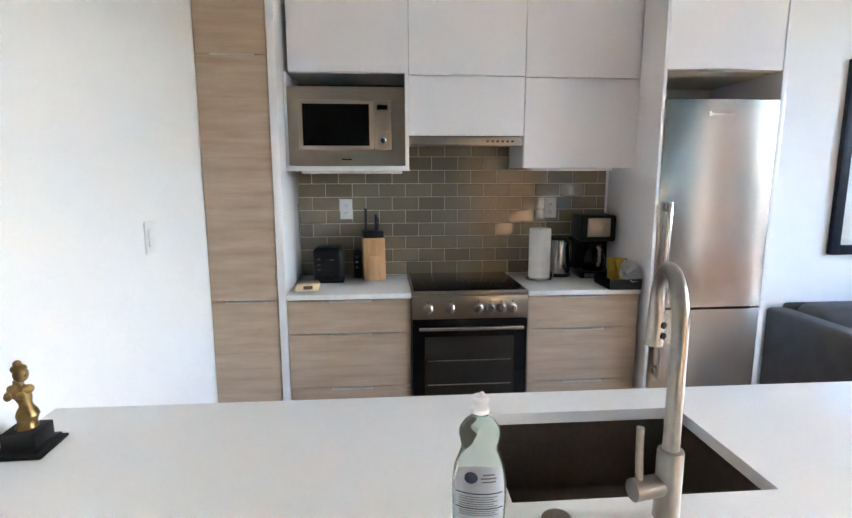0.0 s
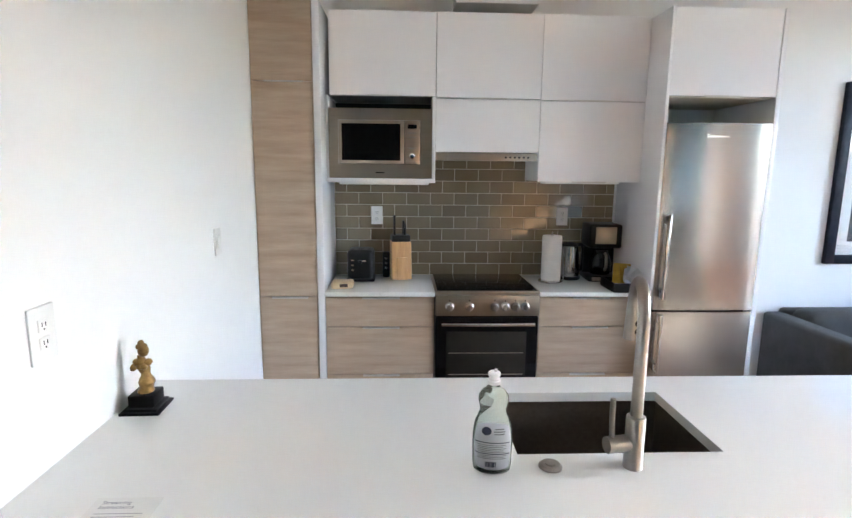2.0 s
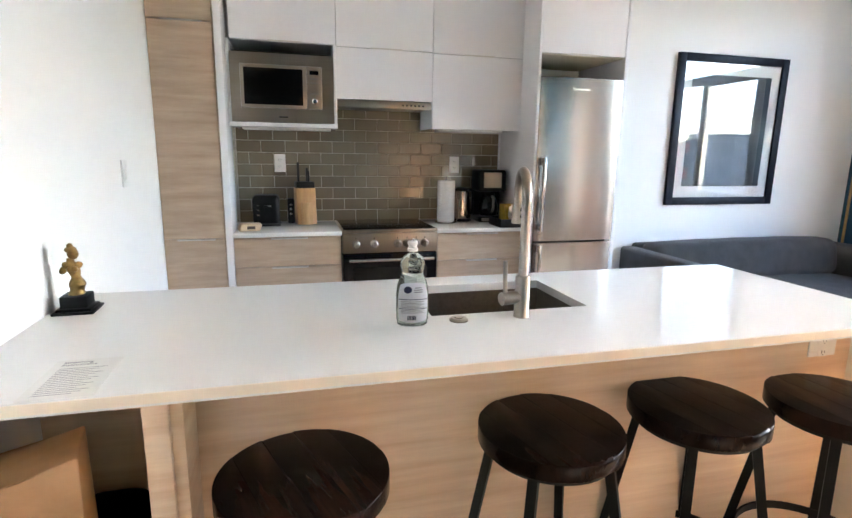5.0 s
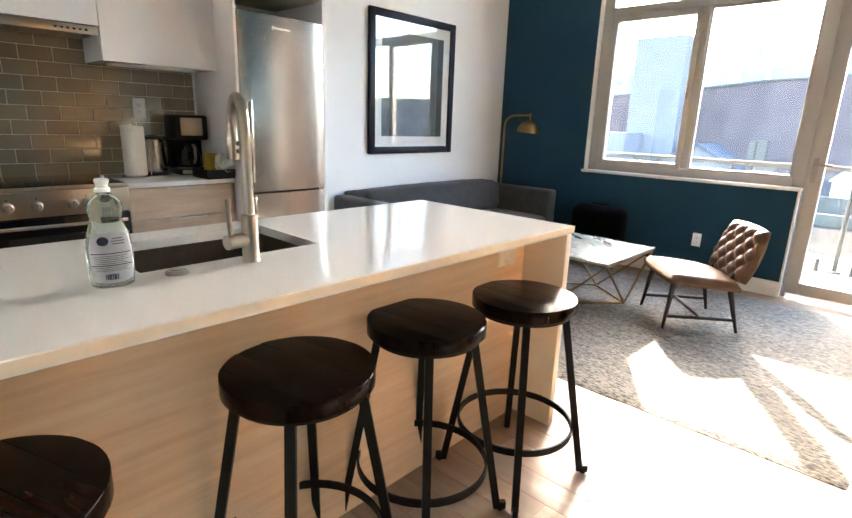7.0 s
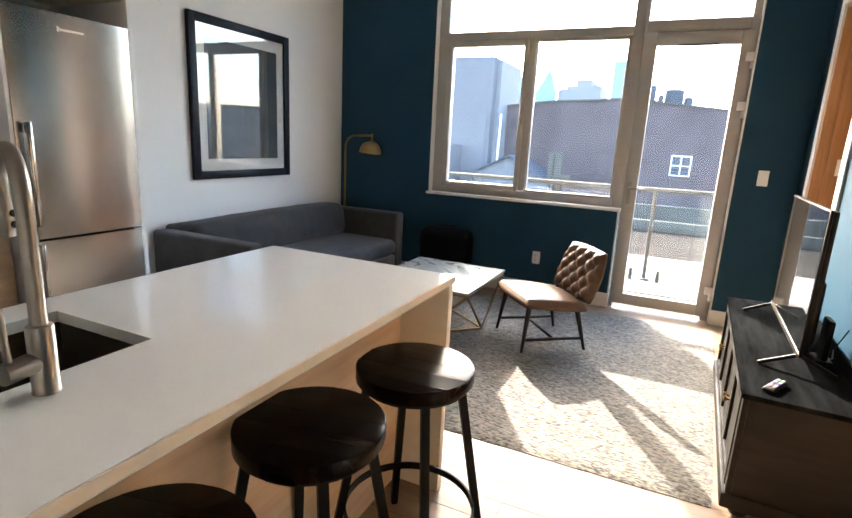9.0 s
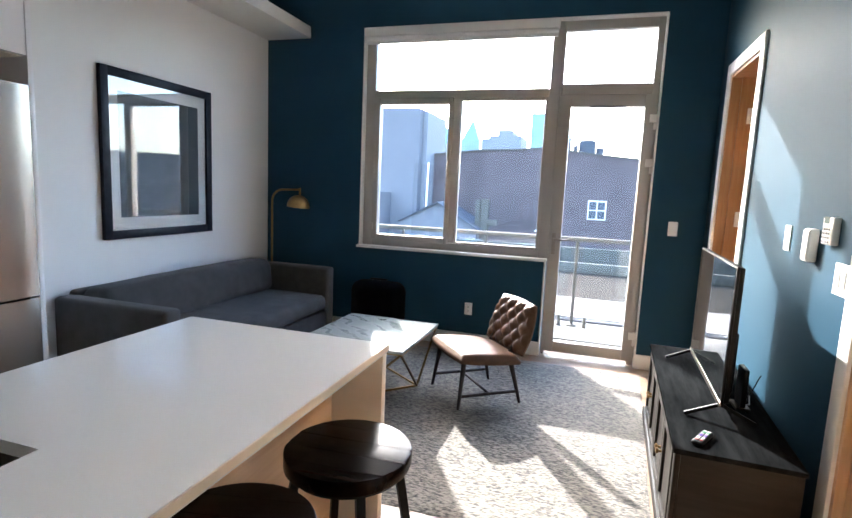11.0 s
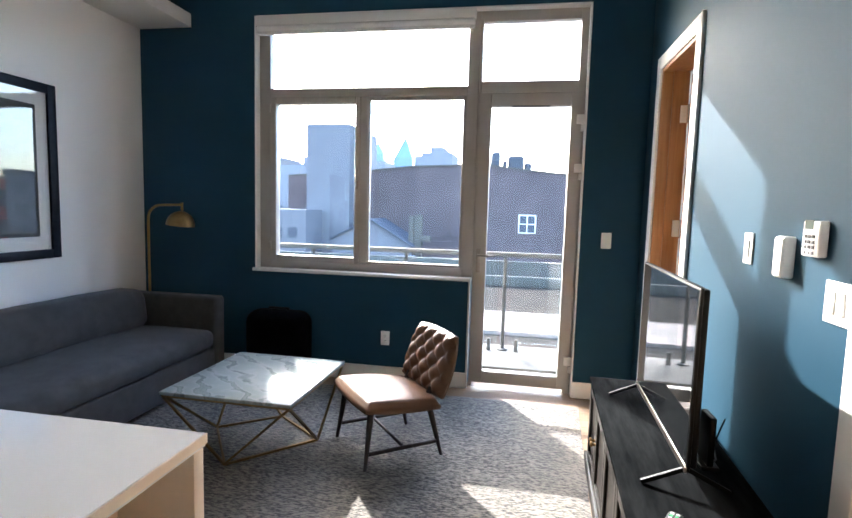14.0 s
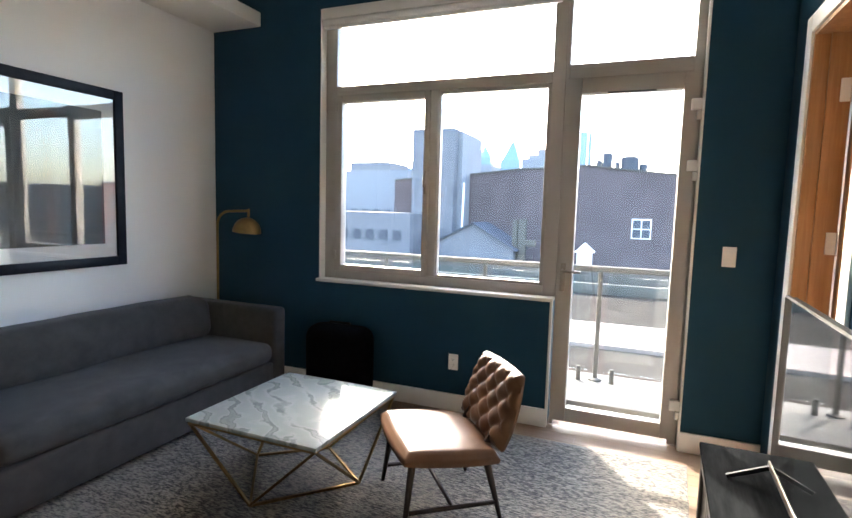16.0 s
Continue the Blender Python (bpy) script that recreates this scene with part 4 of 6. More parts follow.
# ---- island ----
IZ, IX0, IX1, IY0, IY1 = 0.898, -1.037, 1.606, -2.058, -1.198
SX0, SX1, SY0, SY1 = 0.104, 0.632, -1.688, -1.325
isl = placed("kitchen_island", "maple-panelled kitchen island with an overhanging breakfast bar", "island", (0.2, -1.6, 0))
part("front_panel", box(-0.565, 1.568, -1.858, -1.840, 0.0, IZ - 0.034, 0.001), MAPLE, isl, "pale maple veneer panel")
part("end_panel", box(1.568, 1.604, IY0 + 0.004, IY1 - 0.004, 0.0, IZ - 0.0345, 0.002), MAPLE_PLAIN, isl, "pale maple end panel")
part("leg_panel", box(-0.618, -0.567, -2.015, -1.22, 0.0, IZ - 0.034, 0.002), MAPLE, isl, "pale maple support panel")
part("leg_panel", box(-0.567, -0.54, -2.0, -1.860, 0.0, IZ - 0.034, 0.002), MAPLE, isl)
part("back_panel", box(-0.968, -0.62, -1.64, -1.622, 0.0, IZ - 0.034), MAPLE, isl)
part("body", box(-0.563, SX0 - 0.03, -1.838, -1.22, 0.0, IZ - 0.034), OAK, isl)
part("body", box(SX1 + 0.03, 1.566, -1.838, -1.22, 0.0, IZ - 0.034), OAK, isl)
part("body", box(SX0 - 0.03, SX1 + 0.03, -1.24, -1.22, 0.0, IZ - 0.034), OAK, isl)
it = placed("island_countertop", "long glossy white quartz island countertop", "countertop", (0.2, -1.6, IZ))
for a in ((IX0 + 0.03, SX0, IY0, IY1), (SX1, IX1, IY0, IY1), (SX0, SX1, IY0, SY0), (SX0, SX1, SY1, IY1)):
    part("slab", box(*a, IZ - 0.03, IZ), QUARTZ, it)
part("edge_band", box(IX0 + 0.03, IX1 + 0.003, IY0 - 0.003, IY0, IZ - 0.0235, IZ - 0.0015), MAPLE_PLAIN, it, "pale cream edge band")
part("edge_band", box(IX1, IX1 + 0.003, IY0, IY1, IZ - 0.0235, IZ - 0.0015), MAPLE_PLAIN, it, "pale cream edge band")
sk = placed("sink", "undermounted dark composite kitchen sink", "sink", ((SX0 + SX1) / 2, -1.50, IZ - 0.22))
e = 0.008
for a in ((SX0 - e - 0.01, SX0 - e, SY0 - e, SY1 + e), (SX1 + e, SX1 + e + 0.01, SY0 - e, SY1 + e), (SX0 - e, SX1 + e, SY0 - e - 0.01, SY0 - e), (SX0 - e, SX1 + e, SY1 + e, SY1 + e + 0.01)):
    part("basin_side", box(*a, IZ - 0.23, IZ - 0.0305), SINK, sk)
part("basin_floor", box(SX0 - e, SX1 + e, SY0 - e, SY1 + e, IZ - 0.24, IZ - 0.22), SINK, sk)
part("drain", lathe([(0, 0), (0.045, 0), (0.045, 0.004), (0.03, 0.003), (0, 0.002)], 24, at=(0.365, -1.50, IZ - 0.22)), CHROME, sk, "round metal drain")
fa = thing("kitchen_faucet", "brushed nickel pull-down kitchen faucet", "faucet", (0.369, -1.748, IZ), 0)
part("base", lathe([(0, 0), (0.0235, 0), (0.0235, 0.004), (0.0225, 0.006), (0.0225, 0.122), (0.0215, 0.128), (0.016, 0.130), (0, 0.130)], 28), NICKEL, fa)
pts = [(0, 0, 0.12), (0, 0, 0.32)]
R = 0.088
dirx, diry = 0.28, 0.96
for k in range(0, 15):
    a = math.pi * k / 14
    pts.append((dirx * (R - R * math.cos(a)), diry * (R - R * math.cos(a)), 0.345 + R * math.sin(a)))
pts.append((dirx * 2 * R, diry * 2 * R, 0.33))
part("spout", tube(pts, 0.0142, 18), NICKEL, fa)
hx, hy = dirx * 2 * R, diry * 2 * R
sp = part("spray_head", tube([(hx, hy, 0.348), (hx, hy, 0.33), (hx, hy, 0.30), (hx, hy + 0.002, 0.263)], [0.0150, 0.0155, 0.0172, 0.0178], 18), NICKEL, fa, "brushed nickel spray head")
for z in (0.308, 0.286):
    k = lathe([(0, 0), (0.007, 0), (0.007, 0.003), (0, 0.0045)], 14)
    bmesh.ops.transform(k, verts=k.verts, matrix=Matrix.Translation((hx + 0.008, hy - 0.0155, z)) @ pose(0, 0, 0, 90, 0, 20))
    part("spray_button", k, BLACK, sp)
part("valve", tube([(-0.015, 0.0, 0.062), (-0.060, -0.01, 0.062), (-0.072, -0.012, 0.062)], 0.0195, 20), NICKEL, fa)
part("lever", tube([(-0.058, -0.008, 0.075), (-0.060, -0.006, 0.12), (-0.060, -0.004, 0.175)], 0.0065, 12), NICKEL, fa)
bt = solid("air_switch", lathe([(0, 0), (0.028, 0), (0.028, 0.004), (0.022, 0.009), (0.014, 0.009), (0.014, 0.012), (0, 0.013)], 28), NICKEL, "round metal push button set in the counter", "push button")
bt.matrix_world = pose(0.171, -1.745, IZ)

so = thing("soap_bottle", "clear dish soap bottle with a white flip cap", "soap bottle", (0.028, -1.752, IZ), -8)
DEEP = 0.60
prof = [(0, 0), (0.033, 0.0), (0.038, 0.004), (0.0405, 0.020), (0.0415, 0.060), (0.0410, 0.095), (0.0375, 0.122), (0.0305, 0.141), (0.0272, 0.152), (0.0290, 0.164), (0.0315, 0.176), (0.0305, 0.188), (0.0250, 0.199), (0.0165, 0.206), (0.0135, 0.209), (0.0135, 0.214), (0, 0.214)]
bm = lathe(prof, 44)
for v in bm.verts:
    v.co.x *= 1 + 0.12 * min(1, max(0, (0.206 - v.co.z) / 0.02))
    v.co.y *= DEEP if v.co.z < 0.19 else DEEP + (1 - DEEP) * min(1, (v.co.z - 0.19) / 0.016)
bo = part("bottle", bm, SOAP, so, "clear bottle with pale soap")
bm = lathe([(0, 0.2145), (0.0150, 0.2145), (0.0155, 0.217), (0.0150, 0.222), (0.0120, 0.224), (0.0115, 0.231), (0.0140, 0.234), (0.0145, 0.240), (0.0120, 0.243), (0, 0.2435)], 28)
cap = part("cap", bm, PLASTIC_W, so, "white flip cap")
part("spout", lathe([(0, 0), (0.004, 0), (0.0035, 0.006), (0, 0.006)], 12, at=(0.003, 0, 0.2430)), PLASTIC_W, cap)


def wrap(u0, u1, z0, z1, lift, round_to=0.0, n=14):
    """A thin patch that follows the bottle's front, with rounded ends where round_to is above 0."""
    bm = bmesh.new()
    g = []
    for i in range(n + 1):
        row = []
        for k in range(n + 1):
            a, b = 2 * i / n - 1, 2 * k / n - 1
            x, y = a * math.sqrt(max(0, 1 - round_to * b * b)), b * math.sqrt(max(0, 1 - round_to * a * a))
            ang = radians(-90 + (u0 + u1) / 2 + (u1 - u0) / 2 * x)
            z = (z0 + z1) / 2 + (z1 - z0) / 2 * y
            rad = next(r0 + (r1 - r0) * (z - h0) / (h1 - h0) for (r0, h0), (r1, h1) in zip(prof[1:], prof[2:]) if h0 <= z <= h1) + lift
            row.append(bm.verts.new((1.12 * rad * math.cos(ang), DEEP * rad * math.sin(ang), z)))
        g.append(row)
    for i in range(n):
        for k in range(n):
            bm.faces.new((g[i][k], g[i + 1][k], g[i + 1][k + 1], g[i][k + 1]))
    bmesh.ops.solidify(bm, geom=bm.faces[:], thickness=0.0003)
    return bm


part("label", wrap(-62, 62, 0.012, 0.128, 0.0007, 0.22), LABEL_BLUE, bo, "pale label with unreadable print")
for z in (0.079, 0.052):
    part("label_stripe", wrap(-56, 56, z, z + 0.0020, 0.0012, 0, 10), NAVY_INK, so)
part("label_badge", wrap(-34, -4, 0.098, 0.118, 0.0012, 0.5, 8), NAVY_INK, so, "dark round badge shape")
for k, (a, b) in enumerate(((4, 36), (2, 38), (6, 34))):
    part("label_print", wrap(a, b, 0.100 + 0.006 * k, 0.1025 + 0.006 * k, 0.0012, 0, 6), GREY_INK, so)
for k in range(5):
    part("label_print", wrap(-46, 40 - 9 * (k % 2), 0.0565 + 0.0042 * k, 0.0580 + 0.0042 * k, 0.0012, 0, 8), GREY_INK, so)
for k in range(3):
    part("label_print", wrap(-46, 42 - 7 * (k % 2), 0.0405 + 0.0038 * k, 0.0418 + 0.0038 * k, 0.0012, 0, 8), GREY_INK, so)
for k in range(8):
    part("barcode_bar", wrap(-20 + 4.0 * k, -17.6 + 4.0 * k + 0.6 * (k % 3), 0.020, 0.033, 0.0012, 0, 3), NAVY_INK, so)

# the gilt figurine stays one plain mesh
bm = bmesh.new()


def lump(x, y, z, rx, ry, rz, tilt=0.0):
    bmesh.ops.create_uvsphere(bm, u_segments=20, v_segments=14, radius=1.0, matrix=Matrix.Translation((x, y, z)) @ pose(0, 0, 0, 0, tilt, 0) @ Matrix.Diagonal((rx, ry, rz, 1)))


# a plain turned torso: foot, hips, waist, chest, shoulders, neck, head and bun
lathe([(0, 0.050), (0.022, 0.050), (0.023, 0.056), (0.019, 0.064), (0.020, 0.072), (0.023, 0.082), (0.020, 0.092), (0.0135, 0.102), (0.0130, 0.110), (0.0170, 0.122), (0.0185, 0.134), (0.0150, 0.146), (0.0105, 0.152), (0.0095, 0.162), (0, 0.166)], 24, bm)
for v in bm.verts:
    v.co.x += 0.006 * math.sin((v.co.z - 0.05) * 42)
lump(-0.010, -0.002, 0.138, 0.020, 0.013, 0.013, 26)
lump(0.011, 0.0, 0.140, 0.015, 0.012, 0.011, -22)
lump(-0.025, -0.003, 0.128, 0.010, 0.009, 0.015, 38)
lump(0.006, -0.013, 0.131, 0.010, 0.008, 0.009)
lump(-0.005, -0.013, 0.131, 0.009, 0.008, 0.009)
lump(0.003, -0.002, 0.176, 0.0150, 0.0155, 0.0180)
lump(0.016, -0.007, 0.175, 0.004, 0.004, 0.004)
lump(-0.003, 0.003, 0.187, 0.0160, 0.015, 0.011)
lump(-0.004, 0.002, 0.199, 0.0085, 0.0085, 0.0080)
for f in bm.faces:
    f.material_index = 0
nf = len(bm.faces)
cube(bm, -0.055, 0.055, -0.055, 0.055, 0.0, 0.008, 0.002)
cube(bm, -0.046, 0.046, -0.046, 0.046, 0.008, 0.016, 0.002)
cube(bm, -0.036, 0.036, -0.036, 0.036, 0.016, 0.052, 0.003)
bm.faces.ensure_lookup_table()
for f in bm.faces[nf:]:
    f.material_index = 1
fi = solid("figurine", bm, [BRONZE, BLACK], "small gilt figurine on a stepped black base", "figurine")
fi.matrix_world = pose(-0.931, -1.408, IZ, 0, 0, 2)
cd = placed("instruction_card", "clear-backed instruction card lying on the counter", "card", (-0.755, -1.90, IZ))
part("sheet", box(-0.826, -0.690, -2.050, -1.840, IZ, IZ + 0.001), SHEET, cd)
words("heading", "Streaming\nInstructions", 0.015, GREY_INK, cd, pose(-0.808, -1.862, IZ + 0.0012))
for k in range(15):
    part("text_line", box(-0.806, -0.71 - 0.012 * (k % 3), -1.8938 - 0.0098 * k, -1.8925 - 0.0098 * k, IZ + 0.001, IZ + 0.0014), GREY_INK, cd)
so = socket(1.437, -1.858, 0.757, "-y", "white double outlet on the island panel", 2, 0.116, 0.072)

# things stowed under the counter
pb = thing("paper_bag", "open brown kraft paper bag", "paper bag", (-0.845, -1.98, 0), 10)
bm = box(-0.10, 0.10, -0.075, 0.075, 0.0, 0.74, 0.004)
bmesh.ops.subdivide_edges(bm, edges=bm.edges[:], cuts=3)
for v in bm.verts:
    v.co += Vector((0.010 * math.sin(31 * v.co.z + 9 * v.co.y), 0.012 * math.sin(23 * v.co.z + 20 * v.co.x), 0.02 * math.sin(14 * v.co.x) if v.co.z > 0.6 else 0))
part("bag", bm, KRAFT, pb)
bp = solid("backpack", box(-0.10, 0.11, -0.16, 0.16, 0.0, 0.46, 0.07, 4), BLACK_CLOTH, "soft black nylon bag on the floor", "bag")
bp.matrix_world = pose(-0.795, -1.80, 0)
rt = thing("router", "black network box with a white cable", "router", (-0.715, -1.96, 0), 15)
part("case", box(-0.08, 0.08, -0.06, 0.06, 0.0, 0.30, 0.01), BLACK, rt)
part("top_trim", box(-0.075, 0.075, -0.064, -0.059, 0.27, 0.295, 0.002), PLASTIC_W, rt)
part("cable", tube([(-0.03, -0.05, 0.30), (-0.02, -0.06, 0.335), (0.02, -0.07, 0.33), (0.045, -0.06, 0.36), (0.06, -0.03, 0.35), (0.062, 0.0, 0.305)], 0.004, 8), PLASTIC_W, rt, "white cable")


# ---- bar stools ----
def bar_stool(label):
    s = thing("bar_stool", label, "stool", (0, 0, 0), 0, "stools along the island")
    rad, edges = 0.184, (-0.184, -0.113, -0.036, 0.042, 0.117, 0.184)
    for a, b in zip(edges, edges[1:]):
        a, b = a + 0.0005, b - 0.0005
        xs = [a + (b - a) * 0.5 * (1 - math.cos(math.pi * k / 16)) for k in range(17)]
        far = [(x, math.sqrt(max(0.0, rad * rad - x * x))) for x in xs]
        outline = [p for p in far if p[1] > 0.02] + [(x, -y) for x, y in reversed(far) if y > 0.02]
        bm = prism(outline, 0.659, 0.701)
        rim = [e for e in bm.edges if abs(e.verts[0].co.z - e.verts[1].co.z) < 1e-4 and all(abs(v.co.xy.length - rad) < 0.003 for v in e.verts) and (e.verts[0].co - e.verts[1].co).length < 0.06]
        bmesh.ops.bevel(bm, geom=rim, offset=0.009, segments=3, profile=0.5, affect="EDGES", clamp_overlap=True)
        top = [e for e in bm.edges if all(v.co.z > 0.7005 for v in e.verts) and len(e.link_faces) == 2 and e.calc_face_angle(0) > 1.2]
        bmesh.ops.bevel(bm, geom=top, offset=0.0012, segments=1, affect="EDGES", clamp_overlap=True)
        part("plank", bm, STOOL_WOOD, s, "dark stained seat plank")
    part("seat_ring", lathe([(0.150, 0.641), (0.165, 0.641), (0.165, 0.659), (0.150, 0.659), (0.150, 0.641)], 40), BLACK_METAL, s)
    for a in (35, 125, 215, 305):
        c, n = math.cos(radians(a)), math.sin(radians(a))
        bm = bmesh.new()
        top, foot = Vector((0.145 * c, 0.145 * n, 0.659)), Vector((0.262 * c, 0.262 * n, 0.012))
        bar(bm, top, foot, 0.024, 0.024)
        lg = part("leg", bm, BLACK_METAL, s, "square black steel leg")
        bm = bmesh.new()
        bar(bm, foot + Vector((-0.012 * c, -0.012 * n, 0.008)), foot + Vector((0.030 * c, 0.030 * n, 0.008)), 0.026, 0.018)
        rod(bm, foot + Vector((0.014 * c, 0.014 * n, -0.012)), foot + Vector((0.014 * c, 0.014 * n, 0.002)), 0.010)
        part("foot", bm, BLACK, lg, "black levelling foot")
    bm = lathe([(0.208, 0.190), (0.215, 0.190), (0.215, 0.215), (0.208, 0.215), (0.208, 0.190)], 48)
    part("footrest", bm, BLACK_METAL, s, "round black steel footrest")
    return s


st = bar_stool("round dark wood bar stool with black steel legs")
st.matrix_world = pose(-0.291, -2.102, 0, 0, 0, 20)
for x, y, rz in ((0.326, -2.040, 14), (0.792, -2.022, 12), (1.216, -2.097, 3)):
    copy_thing(st, pose(x, y, 0, 0, 0, rz))

# ---- living room ----
bm = bmesh.new()
RX0, RX1, RY0, RY1 = 2.008, 4.40, -3.215, -0.15
nx, ny = 60, 78
grid = []
for i in range(nx + 1):
    row = []
    for j in range(ny + 1):
        u, v = i / nx, j / ny
        x, y = RX0 + (RX1 - RX0) * u, RY0 + (RY1 - RY0) * v
        edge = min(u, 1 - u, v, 1 - v)
        z = 0.013 + 0.0022 * noise.noise(Vector((x * 9, y * 9, 0)))
        if edge == 0:
            z = 0.003
            x += 0.006 * noise.noise(Vector((x * 7, y * 7, 3)))
            y += 0.006 * noise.noise(Vector((x * 7, y * 7, 8)))
        # the rug lies a little askew
        y += 0.15 * (1 - u) * (1 - v)
        row.append(bm.verts.new((x, y, z)))
    grid.append(row)
for i in range(nx):
    for j in range(ny):
        bm.faces.new((grid[i][j], grid[i + 1][j], grid[i + 1][j + 1], grid[i][j + 1]))
r = bmesh.ops.extrude_face_region(bm, geom=bm.faces[:])
bmesh.ops.translate(bm, vec=(0, 0, -0.0025), verts=[g for g in r["geom"] if isinstance(g, bmesh.types.BMVert)])
bmesh.ops.recalc_face_normals(bm, faces=bm.faces)
solid("rug", bm, RUG, "mottled grey and cream woven wool rug", "rug")


def cushion(x0, x1, y0, y1, z0, z1, puff, bevel):
    """A stuffed block with round edges, slightly crowned on its faces and a little uneven."""
    bm = box(x0, x1, y0, y1, z0, z1, bevel, 5)
    bmesh.ops.subdivide_edges(bm, edges=[e for e in bm.edges if e.calc_length() > 3 * bevel], cuts=14, use_grid_fill=True)
    c, h = Vector(((x0 + x1) / 2, (y0 + y1) / 2, (z0 + z1) / 2)), Vector(((x1 - x0) / 2, (y1 - y0) / 2, (z1 - z0) / 2))
    for v in bm.verts:
        q = Vector(((v.co.x - c.x) / h.x, (v.co.y - c.y) / h.y, (v.co.z - c.z) / h.z))
        f = [max(0.0, 1 - q[k] ** 4) for k in range(3)]
        v.co.z += puff * q.z * f[0] * f[1]
        v.co.y += 0.5 * puff * q.y * f[0] * f[2]
        v.co += 0.006 * noise.noise_vector(v.co * 4.0)
    return bm


SFX0, SFX1, SFY0, SFY1 = 2.275, 4.375, -0.41, 0.475
sf = placed("sofa", "charcoal grey fabric sofa with wide square arms", "sofa", (3.35, 0.05, 0))
part("base", box(SFX0 + 0.10, SFX1 - 0.10, SFY0 + 0.015, SFY1 - 0.02, 0.045, 0.275, 0.015, 3), SOFA, sf)
part("right_arm", box(SFX1 - 0.135, SFX1, SFY0, SFY1, 0.035, 0.68, 0.028, 4), SOFA, sf)
part("left_arm", box(SFX0, SFX0 + 0.135, SFY0, SFY1, 0.035, 0.68, 0.028, 4), SOFA, sf)
part("seat_cushion", cushion(SFX0 + 0.139, SFX1 - 0.139, SFY0 - 0.004, 0.30, 0.284, 0.428, 0.022, 0.055), SOFA, sf)
bm = cushion(SFX0 + 0.139, SFX1 - 0.139, 0.15, 0.41, 0.425, 0.715, 0.022, 0.075)
for v in bm.verts:
    v.co.y += 0.10 * (v.co.z - 0.41)
part("back_cushion", bm, SOFA, sf)
part("back_frame", box(SFX0 + 0.10, SFX1 - 0.10, 0.40, SFY1, 0.06, 0.71, 0.03, 4), SOFA, sf)
for x in (SFX0 + 0.08, SFX1 - 0.08):
    for y in (SFY0 + 0.08, SFY1 - 0.08):
        part("foot", rod(bmesh.new(), (x, y, 0.0 if y > 0 else 0.014), (x, y, 0.05), 0.02, 0.025), BLACK, sf)

fl = thing("floor_lamp", "antique brass arc floor lamp with a dome shade", "floor lamp", (4.475, 0.355, 0))
part("base", lathe([(0, 0), (0.115, 0), (0.118, 0.008), (0.112, 0.018), (0.02, 0.024), (0, 0.024)], 40), GOLD, fl)
pts = [(0, 0, 0.02), (0, 0, 0.5), (0, 0, 1.22)] + [(0.0, -0.12 * (1 - math.cos(radians(a))), 1.27 + 0.12 * math.sin(radians(a))) for a in range(10, 91, 10)] + [(0.0, -0.20, 1.393), (0.0, -0.30, 1.396)]
pts = [(-0.10 * min(0, 0) + (-0.35 * q[1] * 0.25), q[1], q[2]) for q in pts]
part("pole", tube(pts, 0.0105, 14), GOLD, fl, "bent brass tube")
tip = Vector(pts[-1])
part("stem", rod(bmesh.new(), tip + Vector((0, 0, 0.018)), tip + Vector((0, 0, -0.05)), 0.010), GOLD, fl)
bm = bmesh.new()
pr = [(0.112, -0.175), (0.110, -0.15), (0.100, -0.118), (0.080, -0.088), (0.050, -0.066), (0.018, -0.055), (0, -0.053)]
lathe(pr, 40, bm)
bmesh.ops.solidify(bm, geom=bm.faces[:], thickness=0.003)
bmesh.ops.transform(bm, verts=bm.verts, matrix=Matrix.Translation(tip) @ pose(0, 0, 0, 6, 0, 0))
part("shade", bm, GOLD, fl, "brass dome shade")
bm = bmesh.new()
bmesh.ops.create_uvsphere(bm, u_segments=16, v_segments=10, radius=0.028, matrix=Matrix.Translation(tip + Vector((0, 0, -0.105))))
part("bulb", bm, PLASTIC_W, fl)

# framed print behind glass
PX0, PX1, PZ0, PZ1 = 2.665, 3.733, 1.005, 2.19
pf = placed("framed_picture", "large framed print behind reflective glass in a navy frame", "picture", (3.2, YN - 0.02, PZ0))
W = 0.062
for a in ((PX0, PX0 + W, PZ0, PZ1), (PX1 - W, PX1, PZ0, PZ1), (PX0 + W, PX1 - W, PZ0, PZ0 + W), (PX0 + W, PX1 - W, PZ1 - W, PZ1)):
    part("frame_bar", box(a[0], a[1], YN - 0.036, YN - 0.001, a[2], a[3], 0.004), FRAME_BLUE, pf)
part("mat_board", box(PX0 + W, PX1 - W, YN - 0.016, YN - 0.012, PZ0 + W, PZ1 - W), MAT_BOARD, pf, "white mat board")
part("print", box(PX0 + W + 0.085, PX1 - W - 0.085, YN - 0.0175, YN - 0.0155, PZ0 + W + 0.09, PZ1 - W - 0.09), PRINT, pf, "dark photographic print")
part("glass", box(PX0 + W - 0.004, PX1 - W + 0.004, YN - 0.024, YN - 0.022, PZ0 + W - 0.004, PZ1 - W + 0.004), PICTURE_GLASS, pf, "reflective picture glass")

